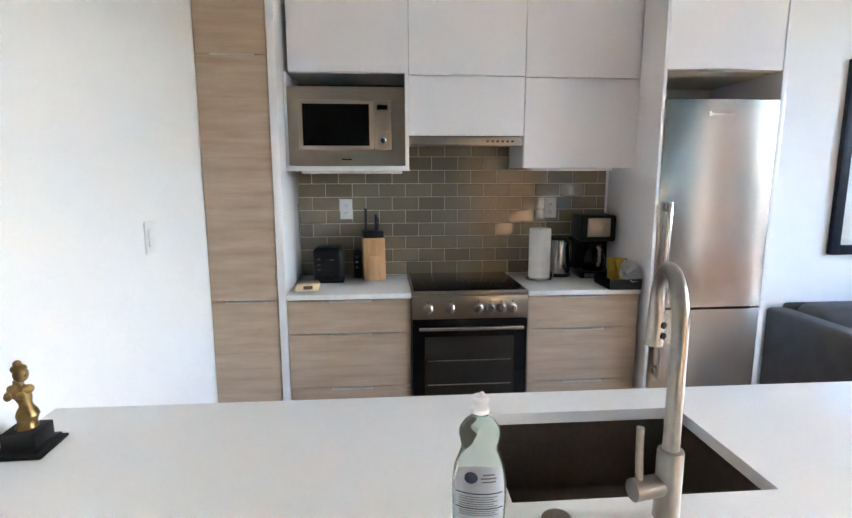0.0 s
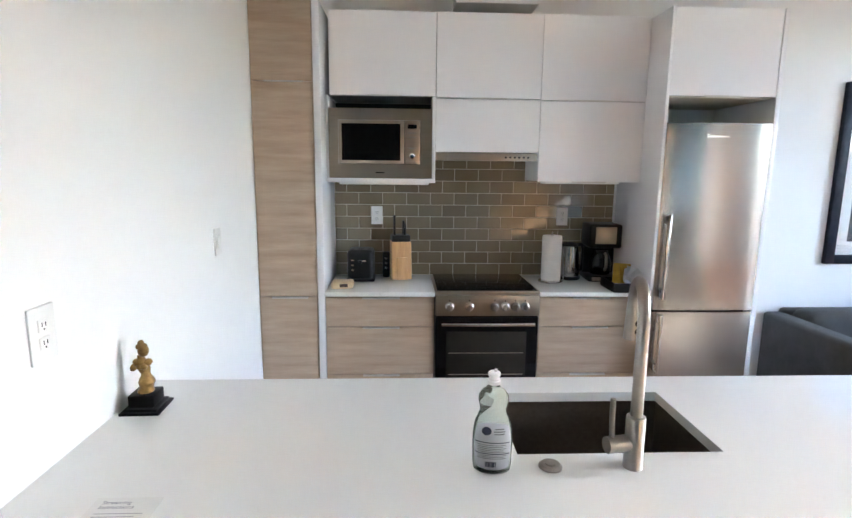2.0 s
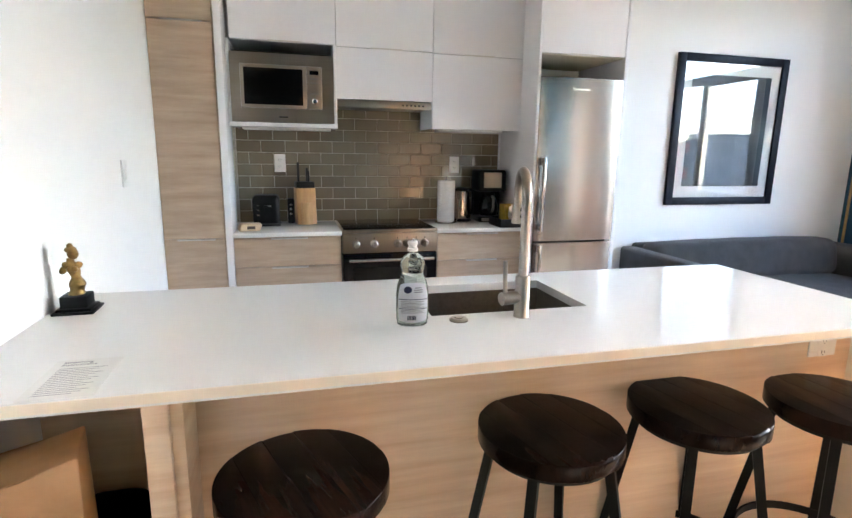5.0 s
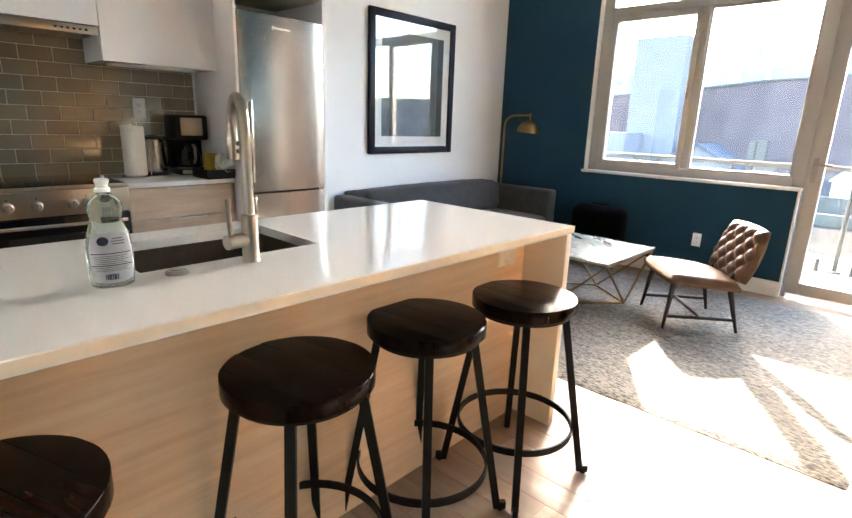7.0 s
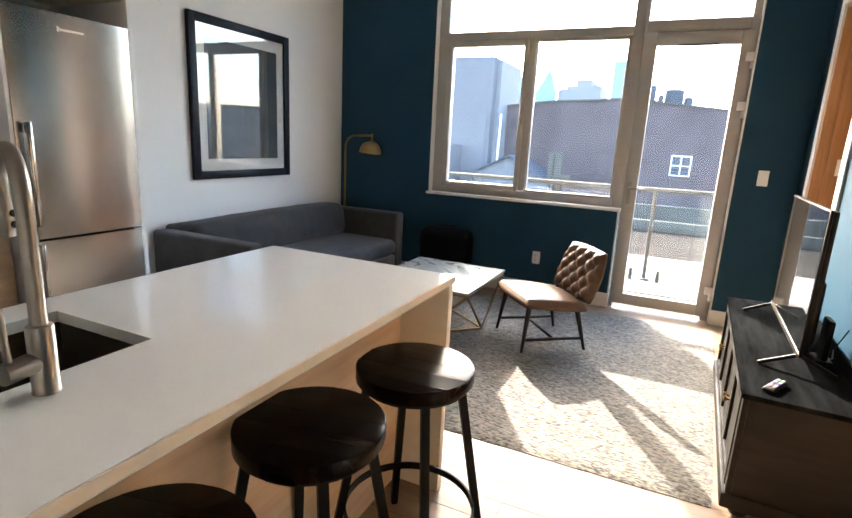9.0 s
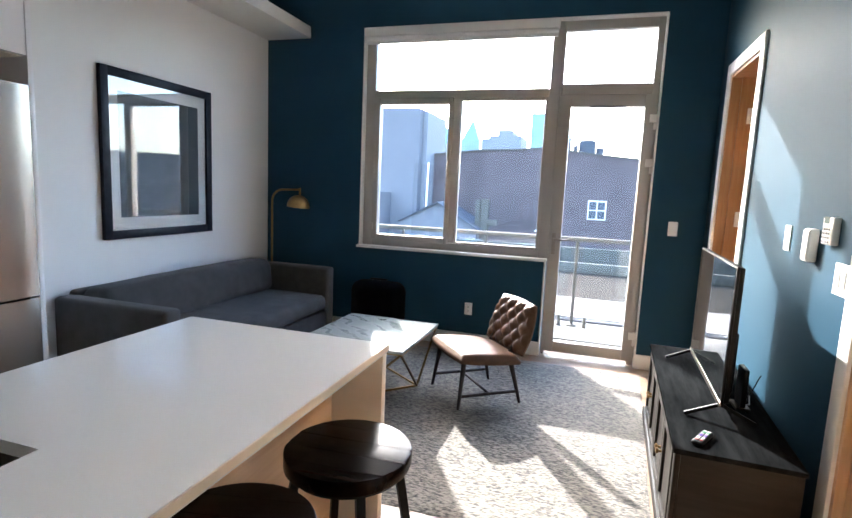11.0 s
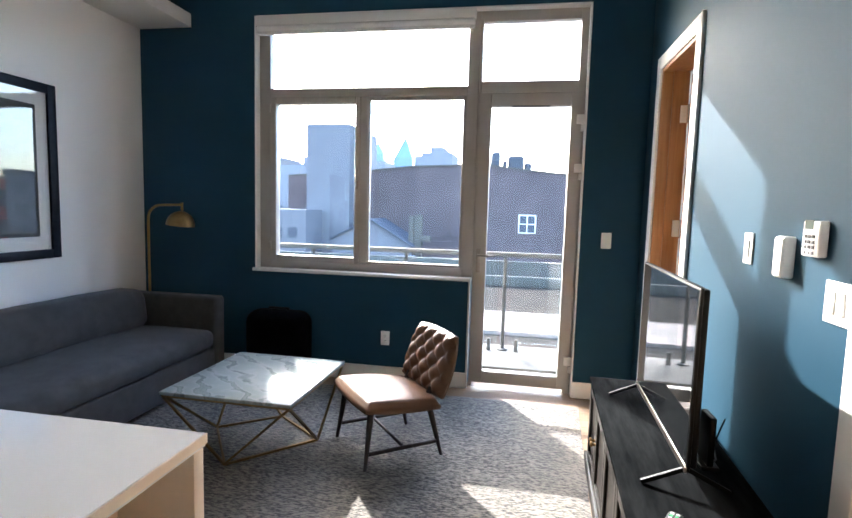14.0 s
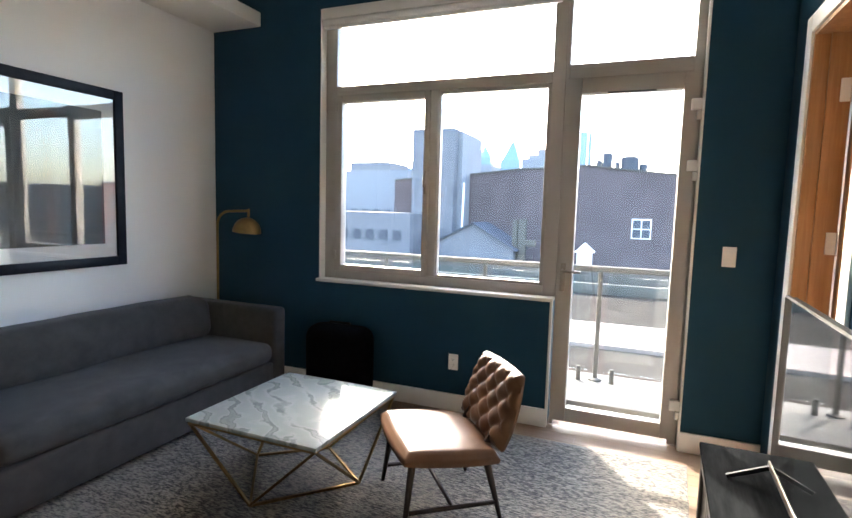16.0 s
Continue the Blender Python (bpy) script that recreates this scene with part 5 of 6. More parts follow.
su = thing("suitcase", "black suitcase standing against the teal wall", "suitcase", (4.455, -0.84, 0), 0)
part("shell", box(-0.13, 0.13, -0.26, 0.26, 0.03, 0.57, 0.10, 5), BLACK_CLOTH, su)
part("handle", tube([(0, -0.09, 0.555), (0, -0.085, 0.585), (0, 0.085, 0.585), (0, 0.09, 0.555)], 0.010, 10), BLACK, su)
for x in (-0.09, 0.09):
    for y in (-0.18, 0.18):
        part("wheel", rod(bmesh.new(), (x, y - 0.012, 0.025), (x, y + 0.012, 0.025), 0.025, None, 16), BLACK, su)

# marble coffee table on a brass wire base
ct = thing("coffee_table", "square marble coffee table on a brass wire base", "coffee table", (3.358, -1.266, 0), -0.6)
H = 0.400
part("tabletop", box(-H, H, -H * 0.94, H * 0.94, 0.392, 0.412, 0.003), MARBLE, ct, "grey-veined white marble top")
z1, z0, wv = 0.386, 0.022, 0.012
tops = [Vector((-H + 0.012, -H * 0.94 + 0.012, z1)), Vector((H - 0.012, -H * 0.94 + 0.012, z1)), Vector((H - 0.012, H * 0.94 - 0.012, z1)), Vector((-H + 0.012, H * 0.94 - 0.012, z1))]
bots = [Vector((0.06, -0.33, z0)), Vector((0.33, 0.03, z0)), Vector((0.07, 0.34, z0)), Vector((-0.345, 0.03, z0))]
for k in range(4):
    part("top_rail", bar(bmesh.new(), tops[k], tops[(k + 1) % 4], wv, wv), GOLD, ct)
    part("base_rail", bar(bmesh.new(), bots[k], bots[(k + 1) % 4], wv, wv), GOLD, ct)
    part("strut", bar(bmesh.new(), tops[k], bots[k], wv, wv), GOLD, ct)
    part("strut", bar(bmesh.new(), tops[(k + 1) % 4], bots[k], wv, wv), GOLD, ct)

# tufted leather chair
ch = thing("accent_chair", "low tan leather chair with a tufted back and dark legs", "chair", (3.455, -2.01, 0.013), 38)


def pad(w, d, t, fn):
    """A rounded leather pad; fn(u, v) shapes its plan and crown for u, v from -1 to 1."""
    n = 44
    bm = bmesh.new()
    top, bot = [], []
    for i in range(n + 1):
        ra, rb = [], []
        for j in range(n + 1):
            u, v = 2 * i / n - 1, 2 * j / n - 1
            x, y, z = fn(u, v)
            ra.append(bm.verts.new((x, y, z)))
            rb.append(bm.verts.new((x * 0.985, y * 0.985, -t)))
        top.append(ra)
        bot.append(rb)
    for i in range(n):
        for j in range(n):
            bm.faces.new((top[i][j], top[i + 1][j], top[i + 1][j + 1], top[i][j + 1]))
            bm.faces.new((bot[i][j], bot[i][j + 1], bot[i + 1][j + 1], bot[i + 1][j]))
    rim = [(i, 0) for i in range(n)] + [(n, j) for j in range(n)] + [(i, n) for i in range(n, 0, -1)] + [(0, j) for j in range(n, 0, -1)]
    for (a, b), (c, e2) in zip(rim, rim[1:] + rim[:1]):
        bm.faces.new((top[a][b], bot[a][b], bot[c][e2], top[c][e2]))
    bmesh.ops.recalc_face_normals(bm, faces=bm.faces)
    return bm


def squircle(u, v, k=0.22):
    """Rounds a square plan's corners."""
    return u * math.sqrt(max(0, 1 - k * v * v)), v * math.sqrt(max(0, 1 - k * u * u))


def seat_form(u, v):
    x, y = squircle(u, v, 0.16)
    e = max(abs(u), abs(v))
    z = 0.032 * (1 - abs(u) ** 3.0) * (1 - abs(v) ** 3.0) - (0.03 * max(0, e - 0.86) / 0.14)
    return 0.285 * x * (1 + 0.05 * v), 0.255 * y, z


def back_form(u, v):
    x, y = squircle(u, v, 0.13)
    w = 0.275 - 0.020 * v - 0.02 * abs(v) ** 2
    a, b = (u * 4.2 + v * 3.0), (u * 4.2 - v * 3.0)
    inside = max(0.0, 1 - max(abs(u), abs(v)) ** 6)
    tuft = abs(math.sin(math.pi * a / 2) * math.sin(math.pi * b / 2)) ** 0.55
    z = 0.030 * tuft * inside - 0.02 * max(0, max(abs(u), abs(v)) - 0.86) / 0.14
    return w * x, 0.192 * y, z


bm = pad(0, 0, 0.05, seat_form)
bmesh.ops.transform(bm, verts=bm.verts, matrix=pose(0, 0.0, 0.352, 6, 0, 0))
part("seat", bm, LEATHER, ch, "padded tan leather seat", 60)
bm = pad(0, 0, 0.035, back_form)
bmesh.ops.transform(bm, verts=bm.verts, matrix=pose(0, -0.262, 0.515, 72, 0, 0) @ pose(0, 0, 0, 0, 0, 0))
bmesh.ops.transform(bm, verts=bm.verts, matrix=Matrix.Translation((0, -0.262, 0.515)) @ pose(0, 0, 0, 0, 0, 180) @ Matrix.Translation((0, 0.262, -0.515)))
part("backrest", bm, LEATHER, ch, "diamond-tufted tan leather backrest", 60)
legs = [Vector((0.235, 0.222, 0)), Vector((-0.235, 0.222, 0)), Vector((-0.235, -0.245, 0)), Vector((0.235, -0.245, 0))]
for k, f in enumerate(legs):
    t = Vector((f.x * 0.86, f.y * 0.80 if f.y > 0 else f.y * 0.72, 0.33 if f.y > 0 else 0.285))
    part("leg", rod(bmesh.new(), f, t, 0.010, 0.019, 16), CHAIR_WOOD, ch, "tapered dark walnut leg")
for s in (1, -1):
    part("side_stretcher", rod(bmesh.new(), (s * 0.228, 0.20, 0.085), (s * 0.228, -0.215, 0.085), 0.011, 0.011, 12), CHAIR_WOOD, ch)
    part("back_support", bar(bmesh.new(), (s * 0.15, -0.17, 0.29), (s * 0.15, -0.285, 0.50), 0.03, 0.014), CHAIR_WOOD, ch)
    part("seat_rail", bar(bmesh.new(), (s * 0.20, 0.17, 0.325), (s * 0.17, -0.20, 0.285), 0.02, 0.03), CHAIR_WOOD, ch)
part("cross_stretcher", rod(bmesh.new(), (0.228, -0.01, 0.085), (-0.228, -0.01, 0.085), 0.010, 0.010, 12), CHAIR_WOOD, ch)

# ---- media console, television and wall devices ----
co = thing("media_console", "charcoal media console with panelled doors and a black top", "console", (2.715, -3.335, 0), -2.6)
L, Dp = 0.742, 0.21
part("top", box(-L - 0.012, L + 0.012, -Dp - 0.005, Dp + 0.008, 0.507, 0.528, 0.003), CONSOLE_TOP, co, "black-stained wood-grain top")
part("body", box(-L, L, -Dp, Dp - 0.02, 0.075, 0.507, 0.002), CONSOLE, co)
part("plinth", box(-L - 0.014, L + 0.014, -Dp, Dp + 0.014, 0.045, 0.105, 0.006), CONSOLE, co)
part("stile", box(-L, -L + 0.05, Dp - 0.02, Dp, 0.105, 0.507, 0.002), CONSOLE, co)
part("stile", box(L - 0.05, L, Dp - 0.02, Dp, 0.105, 0.507, 0.002), CONSOLE, co)
n = 4
w = (2 * L - 0.10) / n
for k in range(n):
    a = -L + 0.05 + w * k
    dr = part("door", box(a + 0.002, a + w - 0.002, Dp - 0.02, Dp - 0.008, 0.108, 0.503), CONSOLE, co)
    for q in ((a + 0.002, a + 0.045, 0.108, 0.503), (a + w - 0.045, a + w - 0.002, 0.108, 0.503), (a + 0.045, a + w - 0.045, 0.108, 0.150), (a + 0.045, a + w - 0.045, 0.461, 0.503)):
        part("door_frame", box(q[0], q[1], Dp - 0.008, Dp + 0.004, q[2], q[3], 0.002), CONSOLE, dr)
    x = a + (w - 0.022 if k % 2 == 0 else 0.022)
    kn = lathe([(0, 0), (0.006, 0), (0.006, 0.012), (0.013, 0.018), (0.013, 0.026), (0, 0.030)], 16)
    bmesh.ops.transform(kn, verts=kn.verts, matrix=Matrix.Translation((x, Dp + 0.003, 0.33)) @ pose(0, 0, 0, -90))
    part("knob", kn, GOLD, dr, "round brass knob")
for x in (-L + 0.06, L - 0.06):
    for y in (-Dp + 0.06, Dp - 0.06):
        part("foot", lathe([(0, 0), (0.032, 0), (0.042, 0.018), (0.038, 0.040), (0.025, 0.048), (0, 0.048)], 20, at=(x, y, 0)), CONSOLE, co)

tv = thing("television", "flat-screen television on two metal feet", "television", (2.755, -3.325, 0.528), -2.2)
TW, TZ0, TZ1 = 0.448, 0.066, 0.668
part("back_shell", box(-TW + 0.01, TW - 0.01, -0.028, -0.004, TZ0 + 0.01, TZ1 - 0.005, 0.006), BLACK, tv)
part("back_housing", box(-TW + 0.12, TW - 0.12, -0.062, -0.028, TZ0 + 0.02, TZ0 + 0.30, 0.015), BLACK, tv)
part("bezel", box(-TW, TW, -0.006, 0.006, TZ0, TZ1, 0.003), BLACK, tv)
part("screen", box(-TW + 0.008, TW - 0.008, 0.005, 0.0075, TZ0 + 0.018, TZ1 - 0.008), SCREEN, tv, "glossy dark screen")
part("bottom_trim", box(-TW, TW, 0.004, 0.011, TZ0 - 0.004, TZ0 + 0.016, 0.002), NICKEL, tv, "thin metal lower trim")
for s in (-0.425, 0.425):
    bm = bmesh.new()
    for y in (0.135, -0.135):
        bar(bm, (s, 0, TZ0 + 0.004), (s, y, 0.006), 0.014, 0.012)
    part("stand_foot", bm, BLACK_METAL, tv, "dark metal splayed foot")
sd = thing("streaming_stick", "small black media player behind the television", "media player", (2.53, -3.435, 0.528))
part("case", box(-0.05, 0.05, -0.012, 0.012, 0.012, 0.19, 0.006), BLACK, sd)
part("stand", box(-0.055, 0.055, -0.03, 0.03, 0.0, 0.014, 0.003), BLACK, sd)
part("cable", tube([(0, -0.02, 0.012), (0.04, -0.05, 0.004), (0.16, -0.08, 0.006), (0.20, -0.13, 0.10)], 0.003, 8), BLACK, sd)
rc = thing("remote_control", "small black remote with coloured buttons", "remote control", (2.085, -3.20, 0.528), 62)
part("case", box(-0.021, 0.021, -0.070, 0.070, 0.0, 0.018, 0.008, 3), BLACK, rc)
keys = [mat("key_purple", (0.12, 0.05, 0.35), 0.5), mat("key_green", (0.05, 0.35, 0.12), 0.5), mat("key_white", (0.5, 0.5, 0.5), 0.5), mat("key_red", (0.45, 0.05, 0.04), 0.5)]
for i in range(8):
    for j in range(2):
        part("button", box(-0.013 + 0.016 * j, -0.003 + 0.016 * j, -0.058 + 0.014 * i, -0.050 + 0.014 * i, 0.017, 0.020, 0.001), keys[0 if i in (3, 4) else (1 if i == 1 else (3 if i == 7 else 2))], rc)

ck = thing("door_chime", "white plastic chime box on the teal wall", "chime", (2.445, YS, 1.294), 180)
part("case", box(-0.032, 0.032, -0.038, 0, -0.068, 0.068, 0.008, 3), PLASTIC_W, ck)
part("cover", box(-0.026, 0.026, -0.041, -0.037, -0.061, 0.061, 0.002), PLASTIC_W, ck)
kp = thing("alarm_keypad", "white alarm keypad with a small display", "keypad", (2.287, YS, 1.362), 180)
part("case", box(-0.047, 0.047, -0.026, 0, -0.053, 0.053, 0.006, 3), PLASTIC_W, kp)
part("display", box(-0.032, 0.012, -0.0275, -0.025, 0.028, 0.055), mat("lcd_grey", (0.16, 0.19, 0.17), 0.2), kp, "small grey display")
for i in range(3):
    for j in range(4):
        part("key", box(-0.035 + 0.022 * i, -0.020 + 0.022 * i, -0.0285, -0.025, -0.046 + 0.016 * j, -0.036 + 0.016 * j, 0.001), GREY_INK, kp)
th = thing("thermostat", "white wall thermostat high on the teal wall", "thermostat", (2.122, YS, 2.045), 180)
part("case", box(-0.034, 0.034, -0.024, 0, -0.050, 0.050, 0.006, 3), PLASTIC_W, th)
part("display", box(-0.020, 0.020, -0.0255, -0.023, -0.005, 0.03), BLACK_GLASS, th)


# ---- outside ----
EYE0 = Vector((0.9, -2.8, 1.42))
GROUND = -4.2


def out(x, y, z, ref=30.0):
    """A place at distance x along the line of sight through (ref, y, z)."""
    z += 0.021 * ref
    k = (x - EYE0.x) / (ref - EYE0.x)
    return Vector((x, EYE0.y + (y - EYE0.y) * k, EYE0.z + (z - EYE0.z) * k))


solid("ground", box(6.2, 3000, -2000, 2000, GROUND - 0.5, GROUND), ASPHALT, "grey asphalt ground reaching the horizon", "ground", "structure")
bal = placed("balcony", "concrete balcony with a pale kerb", "balcony", (5.3, -1.8, -0.1), kind="structure")
part("deck", box(WX, 5.72, -5.0, 2.0, -0.25, -0.02), CONCRETE, bal)
part("kerb", box(4.97, 5.72, -5.0, 2.0, -0.02, 0.085, 0.006), KERB, bal, "pale painted kerb")
rl = placed("balcony_rail", "white post railing with clear glass panels", "railing", (5.55, -1.8, 0.085))
part("top_rail", box(5.52, 5.58, -4.9, 1.9, 0.985, 1.03, 0.008), KERB, rl)
for y in (-4.55, -3.585, -2.615, -1.645, -0.675, 0.295, 1.265):
    ps = part("post", rod(bmesh.new(), (5.55, y, 0.085), (5.55, y, 0.99), 0.019, None, 14), KERB, rl)
    part("flange", lathe([(0, 0.085), (0.055, 0.085), (0.055, 0.095), (0.03, 0.105), (0, 0.105)], 20, at=(5.55, y, 0)), KERB, ps)
for y in (-4.55, -3.585, -2.615, -1.645, -0.675, 0.295):
    p = part("glass_panel", box(5.546, 5.554, y + 0.06, y + 0.91, 0.16, 0.95), RAIL_GLASS, rl)
    p.visible_shadow = False
    for yy in (y + 0.13, y + 0.84):
        part("clamp", rod(bmesh.new(), (5.50, yy, 0.085), (5.50, yy, 0.20), 0.022, 0.016, 12), KERB, rl)


def building(name, label, x, depth, ya, yb, z1, material, base=None, category="building"):
    """A plain block whose near face spans lines of sight."""
    a, b = out(x, ya, z1), out(x, yb, z1)
    h = placed(name, label, category, (x, (a.y + b.y) / 2, GROUND))
    part("wall", box(x, x + depth, min(a.y, b.y), max(a.y, b.y), GROUND if base is None else base, a.z), material, h)
    return h, a, b


# long brick building with a stepped parapet
hb = placed("brick_building", "long hazy weathered brick building with a single window", "building", (54, 4, GROUND))
ys = [11.0, 6.65, 3.4, 1.3, -0.3, -2.2, -4.3, -9.0]
zs = [2.52, 2.80, 3.15, 3.22, 3.34, 3.10, 2.88, 2.5]
for (ya, za), (yb, zb) in zip(zip(ys, zs), zip(ys[1:], zs[1:])):
    a, b = out(54, ya, za), out(54, yb, zb)
    bm = bmesh.new()
    f = bm.faces.new([bm.verts.new(p) for p in ((54, a.y, GROUND), (54, b.y, GROUND), (54, b.y, b.z), (54, a.y, a.z))])
    r = bmesh.ops.extrude_face_region(bm, geom=[f])
    bmesh.ops.translate(bm, vec=(14, 0, 0), verts=[g for g in r["geom"] if isinstance(g, bmesh.types.BMVert)])
    bmesh.ops.recalc_face_normals(bm, faces=bm.faces)
    part("wall", bm, BRICK, hb)
    bm = bmesh.new()
    bar(bm, a + Vector((0.3, 0, 0.06)), b + Vector((0.3, 0, 0.06)), 0.16, 0.8)
    part("coping", bm, CONCRETE, hb)
a, b = out(53.9, -2.62, 0.62), out(53.9, -3.58, -0.42)
wn = part("window", box(53.88, 54.02, b.y, a.y, b.z, a.z, 0.02), TRIM, hb, "white framed window")
c = (a.y + b.y) / 2
hgt = (a.z + b.z) / 2
for y0, y1 in ((b.y + 0.12, c - 0.06), (c + 0.06, a.y - 0.12)):
    for q0, q1 in ((b.z + 0.12, hgt - 0.05), (hgt + 0.05, a.z - 0.12)):
        part("pane", box(53.85, 53.89, y0, y1, q0, q1), SLATE, wn)
for ya, w, z1 in ((-0.85, 0.30, 3.55), (-1.25, 0.48, 3.92), (-1.75, 0.25, 3.45), (-2.35, 0.85, 3.72), (-3.0, 0.40, 3.35)):
    p = out(58, ya, z1)
    bm = rod(bmesh.new(), (p.x, p.y, 2.5), (p.x, p.y, p.z), w, None, 20)
    rod(bm, (p.x, p.y, p.z), (p.x, p.y, p.z + 0.15), w * 1.05, w * 0.7, 20)
    part("roof_vent", bm, SLATE, hb, "dark round roof vent")
# slab tower on the left and other neighbours
h, a, b = building("tall_block", "plain pale concrete block without windows", 50, 9, 9.85, 7.2, 5.55, RENDERED)
part("side_bay", box(51.2, 58, out(51.2, 6.7, 5).y, out(51.2, 7.25, 5).y, GROUND, out(51.2, 7, 5.35).z), FAR_STONE, h)
part("drain_pipe", rod(bmesh.new(), out(49.9, 6.55, 2.4), out(49.9, 6.6, -0.3), 0.10), TRIM, h, "white drain pipe")
h, a, b = building("white_low_building", "low white rendered building with a row of dark windows", 46, 8, 16.5, 9.9, 0.55, RENDERED)
for k in range(7):
    y = a.y - 1.2 - k * 1.45
    if y > b.y + 1:
        p = part("window", box(45.93, 46.02, y - 0.9, y, -1.6, -0.6), SLATE, h)
h, a, b = building("stepped_white_building", "stepped pale building behind the low block", 75, 12, 17.0, 11.0, 1.75, FAR_STONE)
for k in range(10):
    y = a.y - 1.5 - k * 2.0
    if y > b.y + 1.4:
        part("window", box(74.92, 75.03, y - 1.1, y, 0.2, 1.3), SLATE, h)
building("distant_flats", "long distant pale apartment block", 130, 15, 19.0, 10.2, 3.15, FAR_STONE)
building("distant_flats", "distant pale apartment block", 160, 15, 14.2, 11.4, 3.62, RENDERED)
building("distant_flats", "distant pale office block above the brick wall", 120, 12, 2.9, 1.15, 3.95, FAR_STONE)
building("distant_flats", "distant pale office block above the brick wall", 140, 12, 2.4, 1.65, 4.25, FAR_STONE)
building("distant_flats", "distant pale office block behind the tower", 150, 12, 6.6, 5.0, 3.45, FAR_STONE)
# gabled shed and chimney before the brick wall
a, b, pk = out(47, 8.2, -1.1), out(47, 3.5, -1.35), out(47, 5.9, 0.05)
sh = placed("gabled_shed", "grey gabled roof of a low shed", "shed", (47, pk.y, GROUND))
bm = bmesh.new()
f = bm.faces.new([bm.verts.new(p) for p in ((47, a.y, GROUND), (47, b.y, GROUND), (47, b.y, b.z), tuple(pk), (47, a.y, a.z))])
r = bmesh.ops.extrude_face_region(bm, geom=[f])
bmesh.ops.translate(bm, vec=(5, 0, 0), verts=[g for g in r["geom"] if isinstance(g, bmesh.types.BMVert)])
bmesh.ops.recalc_face_normals(bm, faces=bm.faces)
part("wall", bm, RENDERED, sh)
for p in (a, b):
    bm = bmesh.new()
    q = p + (p - pk) * 0.08
    f = bm.faces.new([bm.verts.new(w) for w in ((46.7, pk.y, pk.z + 0.02), (46.7, q.y, q.z + 0.02), (52.2, q.y, q.z + 0.02), (52.2, pk.y, pk.z + 0.02))])
    r = bmesh.ops.extrude_face_region(bm, geom=[f])
    bmesh.ops.translate(bm, vec=(0, 0, 0.14), verts=[g for g in r["geom"] if isinstance(g, bmesh.types.BMVert)])
    bmesh.ops.recalc_face_normals(bm, faces=bm.faces)
    part("roof_slope", bm, SLATE, sh, "grey shingle roof slope")
a, b = out(48, 3.62, 0.42), out(48, 2.85, -1.5)
cs = placed("chimney_stack", "paired pale metal flue on the low roof", "chimney", (48, (a.y + b.y) / 2, GROUND))
part("flue", box(48, 48.7, b.y, b.y + 0.55 * (a.y - b.y), GROUND, a.z, 0.02), CONCRETE, cs)
part("flue", box(48.1, 48.7, b.y + 0.6 * (a.y - b.y), a.y, GROUND, a.z - 0.1, 0.02), CONCRETE, cs)
part("elbow", box(47.8, 48.4, b.y - 0.9, b.y, -1.6, -1.05, 0.02), CONCRETE, cs)
# near flat roof with a dentil cornice, terrace walls, cars
nr = placed("near_roof", "flat grey roof with a pale dentil cornice across the lane", "roof", (14, -2, GROUND))
part("roof_deck", box(11.0, 30.0, -25, 25, GROUND, -2.75), ROOFING, nr)
part("parapet", box(10.6, 11.0, -25, 25, GROUND, -2.45, 0.02), CONCRETE, nr)
bm = bmesh.new()
for k in range(60):
    cube(bm, 10.48, 10.6, -9 + 0.35 * k, -8.8 + 0.35 * k, -2.72, -2.55)
tagged(part("dentils", bm, KERB, nr), kind="stuff")
part("terrace_wall", box(29.6, 30.0, -25, 25, -2.75, -2.2, 0.02), CONCRETE, nr)
part("rooflight_band", box(18.0, 21.5, -25, 25, -2.75, -2.62), mat("brown_roof_felt", (0.22, 0.16, 0.13), 0.9, var=(0.28, 0.21, 0.17), scale=0.8), nr)
lw = solid("street_wall", box(40, 40.5, -30, 30, GROUND, -2.35), CONCRETE, "long low pale parapet wall", "wall")
cp = out(44, -0.35, -0.75)
ku = placed("roof_cupola", "small white cupola with a pyramid roof", "cupola", (44, cp.y, GROUND))
part("body", box(44, 45.4, cp.y - 0.55, cp.y + 0.55, GROUND, cp.z - 0.75), TRIM, ku)
bm = bmesh.new()
bmesh.ops.create_cone(bm, cap_ends=True, segments=4, radius1=1.1, radius2=0.02, depth=0.75, matrix=Matrix.Translation((44.7, cp.y, cp.z - 0.37)) @ pose(0, 0, 0, 0, 0, 45))
part("roof", bm, TRIM, ku)


def parked_car(x, y, paint):
    c = thing("parked_car", "small parked car below the brick wall", "car", (x, y, GROUND), 90, "cars parked along the wall")
    bm = box(-2.0, 2.0, -0.85, 0.85, 0.28, 0.85, 0.14, 3)
    part("body", bm, paint, c)
    bm = box(-1.15, 1.25, -0.75, 0.75, 0.80, 1.40, 0.12, 3)
    for v in bm.verts:
        if v.co.z > 1.1:
            v.co.x *= 0.72
            v.co.y *= 0.86
    part("cabin", bm, BLACK_GLASS, c, "dark glazed cabin")
    part("roof_panel", box(-0.75, 0.8, -0.6, 0.6, 1.385, 1.42, 0.02), paint, c)
    for px in (-1.25, 1.25):
        for py in (-0.80, 0.80):
            part("wheel", rod(bmesh.new(), (px, py - 0.1, 0.31), (px, py + 0.1, 0.31), 0.31, None, 20), TYRE, c)
    return c


